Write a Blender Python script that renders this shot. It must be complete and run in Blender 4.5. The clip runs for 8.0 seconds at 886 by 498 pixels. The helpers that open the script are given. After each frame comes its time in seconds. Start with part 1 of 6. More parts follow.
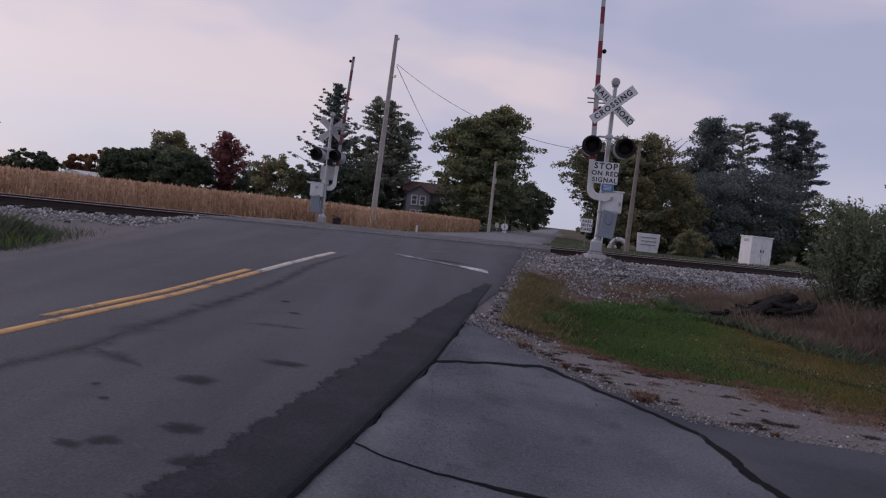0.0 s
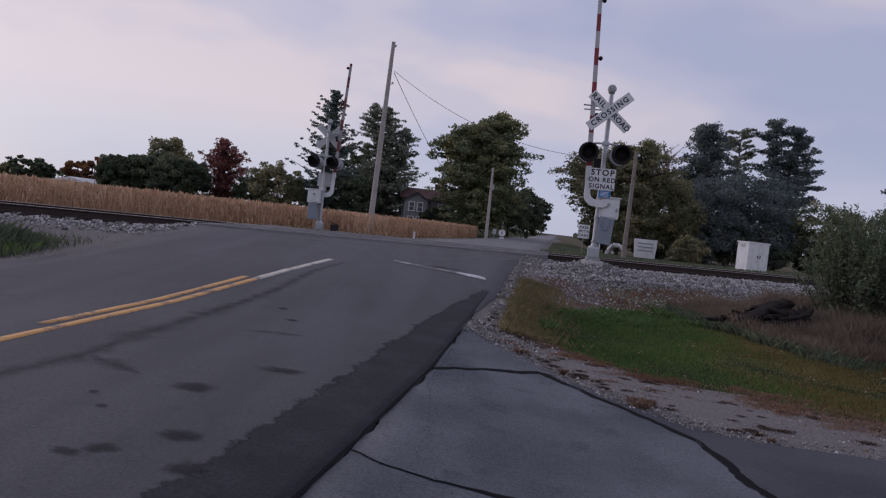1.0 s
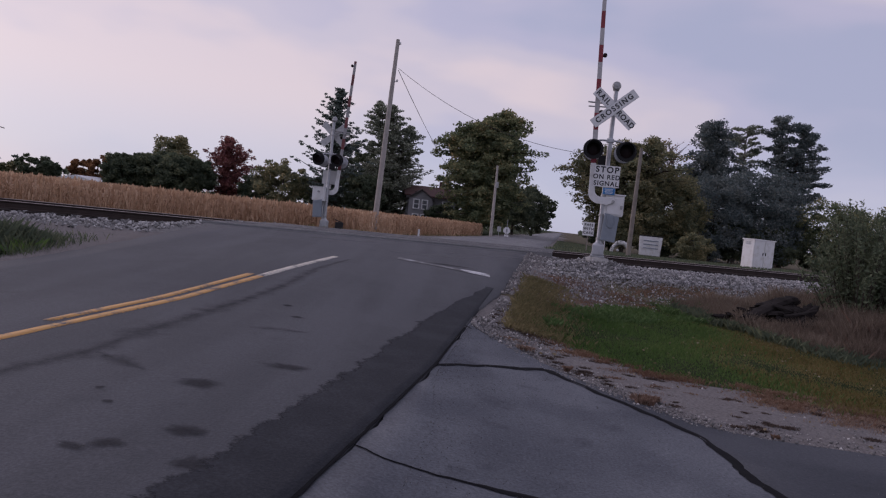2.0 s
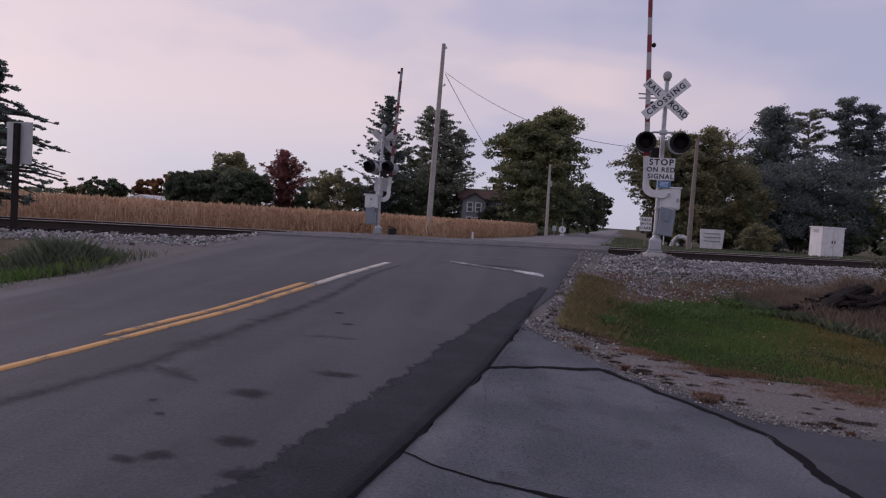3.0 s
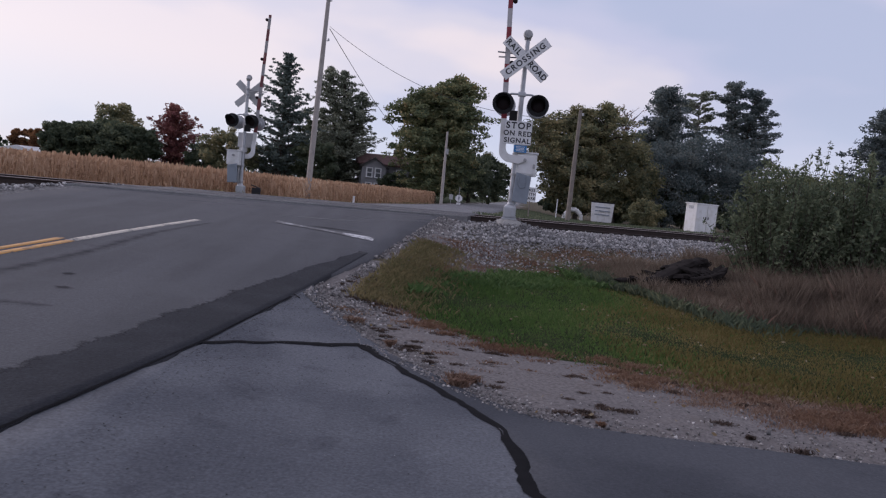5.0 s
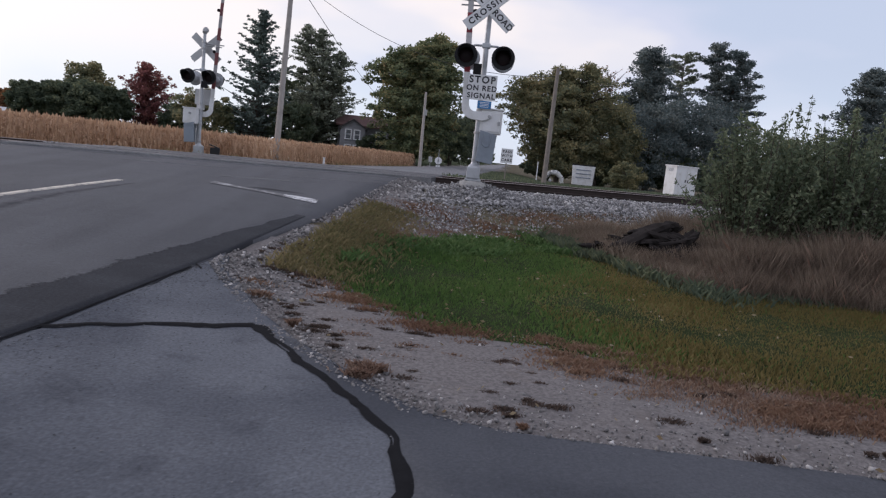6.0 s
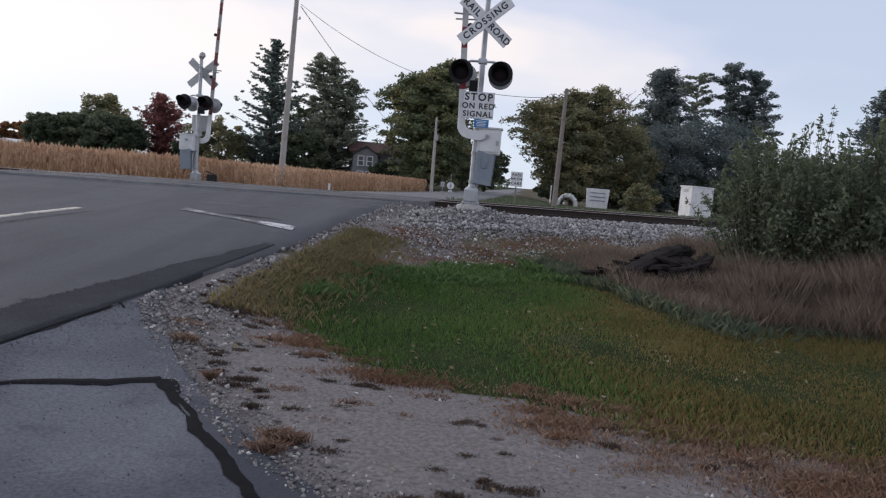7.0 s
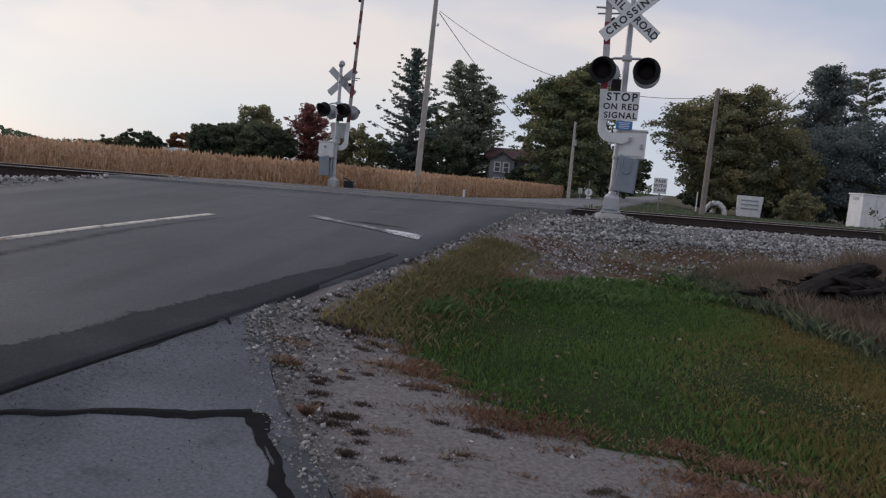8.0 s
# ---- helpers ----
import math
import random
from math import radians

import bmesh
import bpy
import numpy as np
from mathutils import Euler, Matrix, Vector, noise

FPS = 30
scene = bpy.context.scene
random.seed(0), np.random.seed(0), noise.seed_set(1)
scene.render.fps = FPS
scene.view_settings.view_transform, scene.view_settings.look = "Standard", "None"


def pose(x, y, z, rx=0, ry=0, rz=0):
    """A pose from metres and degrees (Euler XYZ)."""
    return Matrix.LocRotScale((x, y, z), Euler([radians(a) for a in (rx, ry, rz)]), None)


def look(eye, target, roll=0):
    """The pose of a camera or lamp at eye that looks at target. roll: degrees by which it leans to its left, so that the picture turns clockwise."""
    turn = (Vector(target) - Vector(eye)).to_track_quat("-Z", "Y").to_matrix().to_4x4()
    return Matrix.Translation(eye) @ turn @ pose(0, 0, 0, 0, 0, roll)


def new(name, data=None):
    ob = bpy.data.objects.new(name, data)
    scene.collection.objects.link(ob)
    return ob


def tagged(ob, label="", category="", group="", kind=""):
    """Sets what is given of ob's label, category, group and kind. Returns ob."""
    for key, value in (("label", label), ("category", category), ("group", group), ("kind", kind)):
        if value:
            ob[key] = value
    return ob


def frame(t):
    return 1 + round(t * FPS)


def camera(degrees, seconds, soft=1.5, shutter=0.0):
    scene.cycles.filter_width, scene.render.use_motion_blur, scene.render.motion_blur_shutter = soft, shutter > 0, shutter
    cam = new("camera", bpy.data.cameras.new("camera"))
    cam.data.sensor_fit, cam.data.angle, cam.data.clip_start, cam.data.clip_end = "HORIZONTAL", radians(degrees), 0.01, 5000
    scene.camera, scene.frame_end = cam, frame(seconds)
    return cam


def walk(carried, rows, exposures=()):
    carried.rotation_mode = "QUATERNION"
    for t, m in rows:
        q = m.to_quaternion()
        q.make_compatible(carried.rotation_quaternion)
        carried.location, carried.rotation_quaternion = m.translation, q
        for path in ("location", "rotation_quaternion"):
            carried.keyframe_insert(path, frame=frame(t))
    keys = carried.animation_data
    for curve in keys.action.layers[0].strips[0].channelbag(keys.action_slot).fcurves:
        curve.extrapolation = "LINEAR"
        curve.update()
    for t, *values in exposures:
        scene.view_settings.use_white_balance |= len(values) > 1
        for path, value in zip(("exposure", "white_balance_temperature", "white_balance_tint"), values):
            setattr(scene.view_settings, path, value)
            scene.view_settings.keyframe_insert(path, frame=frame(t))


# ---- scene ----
# ---- camera ----
cam = camera(63.8, 8.0, soft=1.2, shutter=0.25)
PATH = [
    (0, (0.058, -0.208, 1.287), (0.03, 1.79, 1.194), 6.3),
    (0.5, (0.06, -0.215, 1.289), (0.033, 1.783, 1.207), 6.2),
    (1, (0.061, -0.23, 1.295), (0.038, 1.768, 1.22), 6.2),
    (1.2, (0.07, -0.244, 1.288), (0.041, 1.755, 1.212), 6.2),
    (2.3, (0.065, -0.236, 1.288), (0.025, 1.762, 1.204), 6.0),
    (2.5, (0.058, -0.21, 1.289), (0.013, 1.789, 1.246), 5.5),
    (2.8, (0.068, -0.208, 1.245), (0.003, 1.791, 1.228), 4.8),
    (3, (0.146, -0.149, 1.279), (-0.047, 1.84, 1.192), 3.5),
    (3.2, (0.194, -0.084, 1.244), (-0.002, 1.906, 1.193), 3.8),
    (3.5, (0.439, 0.065, 1.229), (0.284, 2.043, 0.979), 6.2),
    (3.8, (0.651, 0.257, 1.222), (0.587, 2.252, 1.09), 3.9),
    (4, (0.721, 0.434, 1.243), (0.72, 2.433, 1.178), 6.0),
    (4.2, (0.891, 0.444, 1.26), (0.967, 2.44, 1.156), 4.4),
    (4.5, (1.036, 0.674, 1.232), (1.076, 2.673, 1.172), 5.7),
    (4.7, (1.219, 0.787, 1.245), (1.274, 2.782, 1.111), 5.8),
    (5.8, (1.917, 1.617, 1.197), (2.026, 3.605, 1.014), 5.6),
    (6, (2.028, 1.842, 1.211), (2.154, 3.822, 0.957), 5.8),
    (6.2, (2.171, 2.045, 1.182), (2.297, 4.025, 0.929), 4.7),
    (6.5, (2.271, 2.371, 1.185), (2.452, 4.352, 0.978), 5.9),
    (7, (2.484, 2.744, 1.183), (2.556, 4.734, 0.995), 4.9),
    (7.2, (2.56, 2.853, 1.218), (2.605, 4.841, 1.005), 6.9),
    (7.5, (2.569, 3.164, 1.179), (2.42, 5.146, 0.963), 6.5),
    (8, (2.503, 3.466, 1.192), (2.197, 5.432, 0.989), 4.9),
]
EXPOSURES = [
    (0.0, -0.30, 5800, 25), (1.0, -0.30, 5670, 22), (2.5, -0.27, 5820, 28), (2.8, -0.42, 5780, 26), (3.0, -0.27, 5950, 29), (3.2, -0.42, 5850, 28), (3.5, -0.44, 5830, 31), (4.0, -0.10, 5760, 22),
    (4.2, -0.32, 5650, 21), (4.5, -0.17, 5650, 21), (6.0, 0.31, 5800, 12), (6.6, 0.50, 5790, 10), (7.0, 0.31, 5790, 10), (7.5, 0.29, 5800, 9), (8.0, -0.05, 5910, 10),
]
walk(cam, [(t, look(eye, target, roll)) for t, eye, target, roll in PATH], EXPOSURES)

# ---- world and light: an overcast evening, brighter and pinker towards the west ----
SUN_AZ, SUN_EL = radians(-62), radians(16)      # from +y, to the left; above the horizon
sun_way = Vector((math.sin(SUN_AZ) * math.cos(SUN_EL), math.cos(SUN_AZ) * math.cos(SUN_EL), math.sin(SUN_EL)))


def build_world():
    world = bpy.data.worlds.new("evening_sky")
    scene.world = world
    world.use_nodes = True
    nt = world.node_tree
    nt.nodes.clear()
    N, L = nt.nodes.new, nt.links.new
    out, bg = N("ShaderNodeOutputWorld"), N("ShaderNodeBackground")
    sky = N("ShaderNodeTexSky")
    sky.sky_type, sky.sun_disc = "NISHITA", False
    sky.sun_elevation, sky.sun_rotation = SUN_EL, SUN_AZ
    dim = N("ShaderNodeVectorMath")
    dim.operation = "SCALE"
    dim.inputs[3].default_value = 0.09
    L(sky.outputs[0], dim.inputs[0])
    co = N("ShaderNodeTexCoord")
    sep = N("ShaderNodeSeparateXYZ")
    L(co.outputs["Generated"], sep.inputs[0])
    mp = N("ShaderNodeMapping")
    mp.inputs["Scale"].default_value = (1.0, 1.0, 2.6)
    mp.inputs["Location"].default_value = (0.35, 0.1, 0.2)
    L(co.outputs["Generated"], mp.inputs[0])
    n1 = N("ShaderNodeTexNoise")
    n1.inputs["Scale"].default_value, n1.inputs["Detail"].default_value, n1.inputs["Roughness"].default_value = 2.9, 4.0, 0.40
    L(mp.outputs[0], n1.inputs[0])
    # pink towards the set sun
    west = N("ShaderNodeVectorMath")
    west.operation = "DOT_PRODUCT"
    L(co.outputs["Generated"], west.inputs[0])
    west.inputs[1].default_value = (-0.37, 0.91, 0.19)
    wr = N("ShaderNodeMapRange")
    wr.inputs[1].default_value, wr.inputs[2].default_value = 0.86, 1.0
    L(west.outputs["Value"], wr.inputs[0])
    add = N("ShaderNodeMath")
    add.operation = "MULTIPLY_ADD"
    L(wr.outputs[0], add.inputs[0])
    add.inputs[1].default_value = 0.62
    con = N("ShaderNodeMapRange")
    con.inputs[1].default_value, con.inputs[2].default_value, con.inputs[3].default_value, con.inputs[4].default_value = 0.35, 0.67, 0.04, 0.82
    L(n1.outputs[0], con.inputs[0])
    L(con.outputs[0], add.inputs[2])
    ramp = N("ShaderNodeValToRGB")
    cr = ramp.color_ramp
    cr.interpolation = "EASE"
    cr.elements[0].position, cr.elements[0].color = 0.12, (0.595, 0.613, 0.682, 1)
    cr.elements[1].position, cr.elements[1].color = 0.98, (1.06, 0.89, 0.765, 1)
    e = cr.elements.new(0.45)
    e.color = (0.715, 0.680, 0.725, 1)
    e = cr.elements.new(0.72)
    e.color = (0.875, 0.785, 0.745, 1)
    L(add.outputs[0], ramp.inputs[0])
    # a clear pale strip low over the horizon
    hz = N("ShaderNodeMapRange")
    hz.interpolation_type = "SMOOTHSTEP"
    hz.inputs[1].default_value, hz.inputs[2].default_value, hz.inputs[3].default_value, hz.inputs[4].default_value = 0.02, 0.16, 0.88, 0.0
    L(sep.outputs["Z"], hz.inputs[0])
    low = N("ShaderNodeMix")
    low.data_type = "RGBA"
    L(hz.outputs[0], low.inputs[0])
    L(ramp.outputs[0], low.inputs[6])
    low.inputs[7].default_value = (0.705, 0.742, 0.805, 1)
    both = N("ShaderNodeMix")
    both.data_type = "RGBA"
    both.inputs[0].default_value = 0.22
    L(low.outputs[2], both.inputs[6])
    L(dim.outputs[0], both.inputs[7])
    L(both.outputs[2], bg.inputs[0])
    bg.inputs[1].default_value = 0.96
    L(bg.outputs[0], out.inputs[0])


build_world()
sun = new("sun", bpy.data.lights.new("sun", "SUN"))
sun.data.energy, sun.data.angle, sun.data.color = 0.85, radians(25), (1.0, 0.86, 0.76)
sun.matrix_world = look(sun_way * 50, (0, 0, 0))


# ---- materials ----
def material(name, build, rough=0.8, metal=0.0, spec=0.5):
    m = bpy.data.materials.new(name)
    m.use_nodes = True
    nt = m.node_tree
    bsdf = nt.nodes["Principled BSDF"]
    bsdf.inputs["Roughness"].default_value, bsdf.inputs["Metallic"].default_value = rough, metal
    bsdf.inputs["Specular IOR Level"].default_value = spec
    if build:
        build(nt, bsdf)
    return m


def noise_node(nt, scale, detail=4, rough=0.6, co="Object", stretch=None):
    tc = nt.nodes.new("ShaderNodeTexCoord")
    n = nt.nodes.new("ShaderNodeTexNoise")
    n.inputs["Scale"].default_value, n.inputs["Detail"].default_value, n.inputs["Roughness"].default_value = scale, detail, rough
    src = tc.outputs[co]
    if stretch:
        mp = nt.nodes.new("ShaderNodeMapping")
        mp.inputs["Scale"].default_value = stretch
        nt.links.new(src, mp.inputs[0])
        src = mp.outputs[0]
    nt.links.new(src, n.inputs["Vector"])
    return n.outputs[0]


def ramp_node(nt, src, stops):
    r = nt.nodes.new("ShaderNodeValToRGB")
    el = r.color_ramp.elements
    while len(el) < len(stops):
        el.new(0.5)
    for e, (p, c) in zip(el, stops):
        e.position, e.color = p, (*c, 1) if len(c) == 3 else c
    nt.links.new(src, r.inputs[0])
    return r.outputs[0]


def mix_node(nt, fac, a, b, mode="MIX"):
    m = nt.nodes.new("ShaderNodeMix")
    m.data_type, m.blend_type = "RGBA", mode
    for i, v in ((0, fac), (6, a), (7, b)):
        if isinstance(v, (int, float)):
            m.inputs[i].default_value = v
        elif isinstance(v, tuple):
            m.inputs[i].default_value = (*v, 1)
        else:
            nt.links.new(v, m.inputs[i])
    return m.outputs[2]


def step_node(nt, src, lo, hi, a=0.0, b=1.0):
    m = nt.nodes.new("ShaderNodeMapRange")
    m.interpolation_type = "SMOOTHSTEP"
    for i, v in zip((1, 2, 3, 4), (lo, hi, a, b)):
        m.inputs[i].default_value = v
    nt.links.new(src, m.inputs[0])
    return m.outputs[0]


def math_node(nt, op, a, b):
    m = nt.nodes.new("ShaderNodeMath")
    m.operation = op
    for i, v in ((0, a), (1, b)):
        if isinstance(v, (int, float)):
            m.inputs[i].default_value = v
        else:
            nt.links.new(v, m.inputs[i])
    return m.outputs[0]


def attr_node(nt, name):
    a = nt.nodes.new("ShaderNodeAttribute")
    a.attribute_name = name
    return a.outputs["Fac"]


def bump_node(nt, bsdf, src, strength, dist):
    b = nt.nodes.new("ShaderNodeBump")
    b.inputs["Strength"].default_value, b.inputs["Distance"].default_value = strength, dist
    nt.links.new(src, b.inputs["Height"])
    nt.links.new(b.outputs[0], bsdf.inputs["Normal"])


def plain(name, rgb, rough=0.6, metal=0.0, wear=0.18, scale=6.0, grime=None, bump=0.0, spec=0.5):
    """Paint, plastic or metal with dirt at two scales."""
    def build(nt, bsdf):
        big, fine = noise_node(nt, scale, 5), noise_node(nt, scale * 9, 3)
        dark = tuple(c * (1 - wear) for c in rgb) if grime is None else grime
        col = mix_node(nt, step_node(nt, big, 0.42, 0.72), rgb, dark)
        col = mix_node(nt, step_node(nt, fine, 0.5, 0.8, 0.0, 0.35), col, tuple(c * (1 - 1.4 * wear) for c in rgb))
        nt.links.new(col, bsdf.inputs["Base Color"])
        if bump:
            bump_node(nt, bsdf, fine, bump, 0.01)
    return material(name, build, rough, metal, spec)


def leafy(name, stops, rough=0.75):
    """Leaves, needles or blades: each one takes its own shade out of the stops."""
    def build(nt, bsdf):
        g = nt.nodes.new("ShaderNodeNewGeometry")
        big = noise_node(nt, 0.35, 2)
        f = math_node(nt, "ADD", math_node(nt, "MULTIPLY", g.outputs["Random Per Island"], 0.6), math_node(nt, "MULTIPLY", step_node(nt, big, 0.3, 0.7), 0.4))
        col = ramp_node(nt, f, stops)
        nt.links.new(col, bsdf.inputs["Base Color"])
        thin, both = nt.nodes.new("ShaderNodeBsdfTranslucent"), nt.nodes.new("ShaderNodeMixShader")
        nt.links.new(col, thin.inputs[0])
        both.inputs[0].default_value = 0.38
        nt.links.new(bsdf.outputs[0], both.inputs[1])
        nt.links.new(thin.outputs[0], both.inputs[2])
        nt.links.new(both.outputs[0], nt.nodes["Material Output"].inputs[0])
    return material(name, build, rough, spec=0.2)


def asphalt(name, base, light, patches, blotch=0.55, streaks=True, gloss=(0.92, 0.22), grit=1.0):
    def build(nt, bsdf):
        big, mid, fine = noise_node(nt, 0.35, 4), noise_node(nt, 2.2, 5), noise_node(nt, 55, 3, 0.7)
        streak = noise_node(nt, 1.1, 3, 0.5, stretch=(1.8, 0.22, 1) if streaks else (0.8, 0.8, 1))
        col = mix_node(nt, step_node(nt, streak, 0.35, 0.68), base, light)
        col = mix_node(nt, step_node(nt, mid, 0.54, 0.74, 0, blotch), col, patches)
        col = mix_node(nt, step_node(nt, noise_node(nt, 0.9, 6, 0.65), 0.50, 0.66, 0, blotch), col, light)
        col = mix_node(nt, step_node(nt, big, 0.52, 0.74, 0, 0.45), col, patches)
        grain = ramp_node(nt, fine, ((0.30, (1 - 0.38 * grit,) * 3), (0.52, (1.0,) * 3), (0.74, (1 + 0.45 * grit,) * 3)))
        col = mix_node(nt, 1.0, col, grain, "MULTIPLY")
        nt.links.new(col, bsdf.inputs["Base Color"])
        bump_node(nt, bsdf, math_node(nt, "ADD", fine, math_node(nt, "MULTIPLY", mid, 0.6)), 0.5, 0.008)
    return material(name, build, gloss[0], spec=gloss[1])


M_ROAD = asphalt("weathered_asphalt", (0.045, 0.047, 0.056), (0.066, 0.068, 0.079), (0.033, 0.035, 0.042), gloss=(0.68, 0.36))


def blot_build(nt, bsdf, dark=(0.026, 0.026, 0.029), light=(0.048, 0.047, 0.051)):
    """A blot in the asphalt that thins out towards its rim."""
    n = noise_node(nt, 6, 5, 0.7)
    nt.links.new(mix_node(nt, step_node(nt, noise_node(nt, 50, 3), 0.35, 0.65), dark, light), bsdf.inputs["Base Color"])
    clear, both = nt.nodes.new("ShaderNodeBsdfTransparent"), nt.nodes.new("ShaderNodeMixShader")
    cover = step_node(nt, math_node(nt, "ADD", attr_node(nt, "cover"), math_node(nt, "MULTIPLY", math_node(nt, "SUBTRACT", n, 0.5), 1.1)), 0.10, 1.0, 0.0, 0.55)
    nt.links.new(cover, both.inputs[0])
    nt.links.new(clear.outputs[0], both.inputs[1])
    nt.links.new(bsdf.outputs[0], both.inputs[2])
    nt.links.new(both.outputs[0], nt.nodes["Material Output"].inputs[0])


def frayed_build(nt, bsdf):
    """Dark patching asphalt that frays into streaks at its rim."""
    fine = noise_node(nt, 55, 3, 0.7)
    col = mix_node(nt, step_node(nt, noise_node(nt, 2.2, 5), 0.4, 0.7), (0.026, 0.028, 0.034), (0.037, 0.039, 0.046))
    grain = ramp_node(nt, fine, ((0.30, (0.62,) * 3), (0.52, (1.0,) * 3), (0.74, (1.5,) * 3)))
    nt.links.new(mix_node(nt, 1.0, col, grain, "MULTIPLY"), bsdf.inputs["Base Color"])
    bump_node(nt, bsdf, fine, 0.5, 0.008)
    clear, both = nt.nodes.new("ShaderNodeBsdfTransparent"), nt.nodes.new("ShaderNodeMixShader")
    rough = math_node(nt, "ADD", math_node(nt, "MULTIPLY", noise_node(nt, 3.2, 6, 0.72, stretch=(0.9, 1.5, 1)), 0.8), math_node(nt, "MULTIPLY", noise_node(nt, 45, 3), 0.25))
    cover = step_node(nt, math_node(nt, "ADD", attr_node(nt, "cover"), math_node(nt, "MULTIPLY", math_node(nt, "SUBTRACT", rough, 0.5), 2.2)), 0.32, 0.62)
    nt.links.new(cover, both.inputs[0])
    nt.links.new(clear.outputs[0], both.inputs[1])
    nt.links.new(bsdf.outputs[0], both.inputs[2])
    nt.links.new(both.outputs[0], nt.nodes["Material Output"].inputs[0])


M_FRAYED = material("frayed_dark_asphalt", frayed_build, 0.92, spec=0.22)
M_BLOT = material("oil_blot", blot_build, 0.95, spec=0.1)
M_PALEBLOT = material("bleached_asphalt", lambda nt, bsdf: blot_build(nt, bsdf, (0.19, 0.19, 0.195), (0.30, 0.30, 0.30)), 0.95, spec=0.15)
M_APRON = asphalt("old_concrete_apron", (0.088, 0.094, 0.110), (0.134, 0.141, 0.158), (0.062, 0.066, 0.079), 0.85, False, grit=0.8)
M_SIDE = asphalt("dark_side_asphalt", (0.055, 0.059, 0.070), (0.080, 0.084, 0.096), (0.040, 0.043, 0.050), 0.7, False, grit=0.55)
M_FARROAD = asphalt("pale_asphalt", (0.17, 0.17, 0.178), (0.21, 0.21, 0.215), (0.14, 0.14, 0.145))
M_TAR = plain("crack_tar", (0.012, 0.012, 0.014), 0.95, wear=0.3, scale=9, spec=0.1)


def worn_paint(name, rgb, cover):
    def build(nt, bsdf):
        n, fine = noise_node(nt, 3.5, 6, 0.7), noise_node(nt, 40, 3)
        keep = step_node(nt, math_node(nt, "ADD", math_node(nt, "MULTIPLY", n, 0.7), math_node(nt, "MULTIPLY", fine, 0.3)), cover, cover + 0.12)
        nt.links.new(mix_node(nt, keep, (0.10, 0.099, 0.103), rgb), bsdf.inputs["Base Color"])
    return material(name, build, 0.7)


M_YELLOW = worn_paint("yellow_road_paint", (0.56, 0.31, 0.10), 0.39)
M_FADED = worn_paint("faded_yellow_road_paint", (0.56, 0.52, 0.45), 0.40)
M_WORNLINE = worn_paint("nearly_worn_off_white_paint", (0.40, 0.40, 0.41), 0.47)
M_WHITELINE = worn_paint("worn_white_road_paint", (0.62, 0.62, 0.63), 0.43)


def ground_build(nt, bsdf):
    big, mid, fine, dots = noise_node(nt, 0.5, 4), noise_node(nt, 3.0, 5), noise_node(nt, 38, 3, 0.7), noise_node(nt, 90, 2)
    soil = mix_node(nt, step_node(nt, mid, 0.35, 0.65), (0.085, 0.072, 0.050), (0.13, 0.115, 0.075))
    green = mix_node(nt, step_node(nt, mid, 0.40, 0.62), (0.022, 0.033, 0.012), (0.036, 0.044, 0.018))
    gravel = mix_node(nt, step_node(nt, fine, 0.30, 0.72), (0.130, 0.120, 0.117), (0.235, 0.217, 0.210))
    gravel = mix_node(nt, step_node(nt, mid, 0.5, 0.72, 0, 0.6), gravel, (0.165, 0.145, 0.132))
    gravel = mix_node(nt, step_node(nt, noise_node(nt, 1.3, 5, 0.7), 0.50, 0.68, 0, 0.55), gravel, (0.130, 0.122, 0.122))
    ballast = mix_node(nt, step_node(nt, fine, 0.40, 0.60), (0.09, 0.088, 0.088), (0.26, 0.255, 0.25))
    def edge(a, w):
        return step_node(nt, math_node(nt, "ADD", attr_node(nt, a), math_node(nt, "MULTIPLY", math_node(nt, "SUBTRACT", mid, 0.5), w)), 0.38, 0.62)
    col = mix_node(nt, edge("grass", 0.9), soil, green)
    col = mix_node(nt, edge("gravel", 0.8), col, gravel)
    col = mix_node(nt, edge("ballast", 0.7), col, ballast)
    nt.links.new(col, bsdf.inputs["Base Color"])
    bump_node(nt, bsdf, math_node(nt, "ADD", fine, mid), 0.4, 0.012)


M_GROUND = material("ground_soil_grass_gravel", ground_build, 0.97, spec=0.05)


def stones_mat(name, stops):
    def build(nt, bsdf):
        g = nt.nodes.new("ShaderNodeNewGeometry")
        c = ramp_node(nt, g.outputs["Random Per Island"], stops)
        c = mix_node(nt, 1.0, c, ramp_node(nt, noise_node(nt, 30, 3), ((0.3, (0.7,) * 3), (0.7, (1.2,) * 3))), "MULTIPLY")
        nt.links.new(c, bsdf.inputs["Base Color"])
    return material(name, build, 0.85, spec=0.3)


M_BALLAST = stones_mat("ballast_stone", ((0.0, (0.12, 0.118, 0.12)), (0.4, (0.30, 0.292, 0.288)), (0.8, (0.42, 0.41, 0.405)), (1.0, (0.56, 0.54, 0.53))))
M_PEBBLE = stones_mat("shoulder_pebble", ((0.0, (0.12, 0.115, 0.114)), (0.45, (0.215, 0.205, 0.20)), (0.90, (0.34, 0.32, 0.31)), (1.0, (0.60, 0.57, 0.55))))
M_GRIT = stones_mat("dark_grit", ((0.0, (0.035, 0.035, 0.038)), (0.7, (0.09, 0.088, 0.09)), (1.0, (0.26, 0.25, 0.25))))
M_RAIL = plain("rusted_rail_steel", (0.050, 0.035, 0.030), 0.75, 0.35, 0.3, 5)
M_RAILHEAD = plain("worn_rail_head", (0.34, 0.29, 0.27), 0.42, 0.7, 0.2, 7)
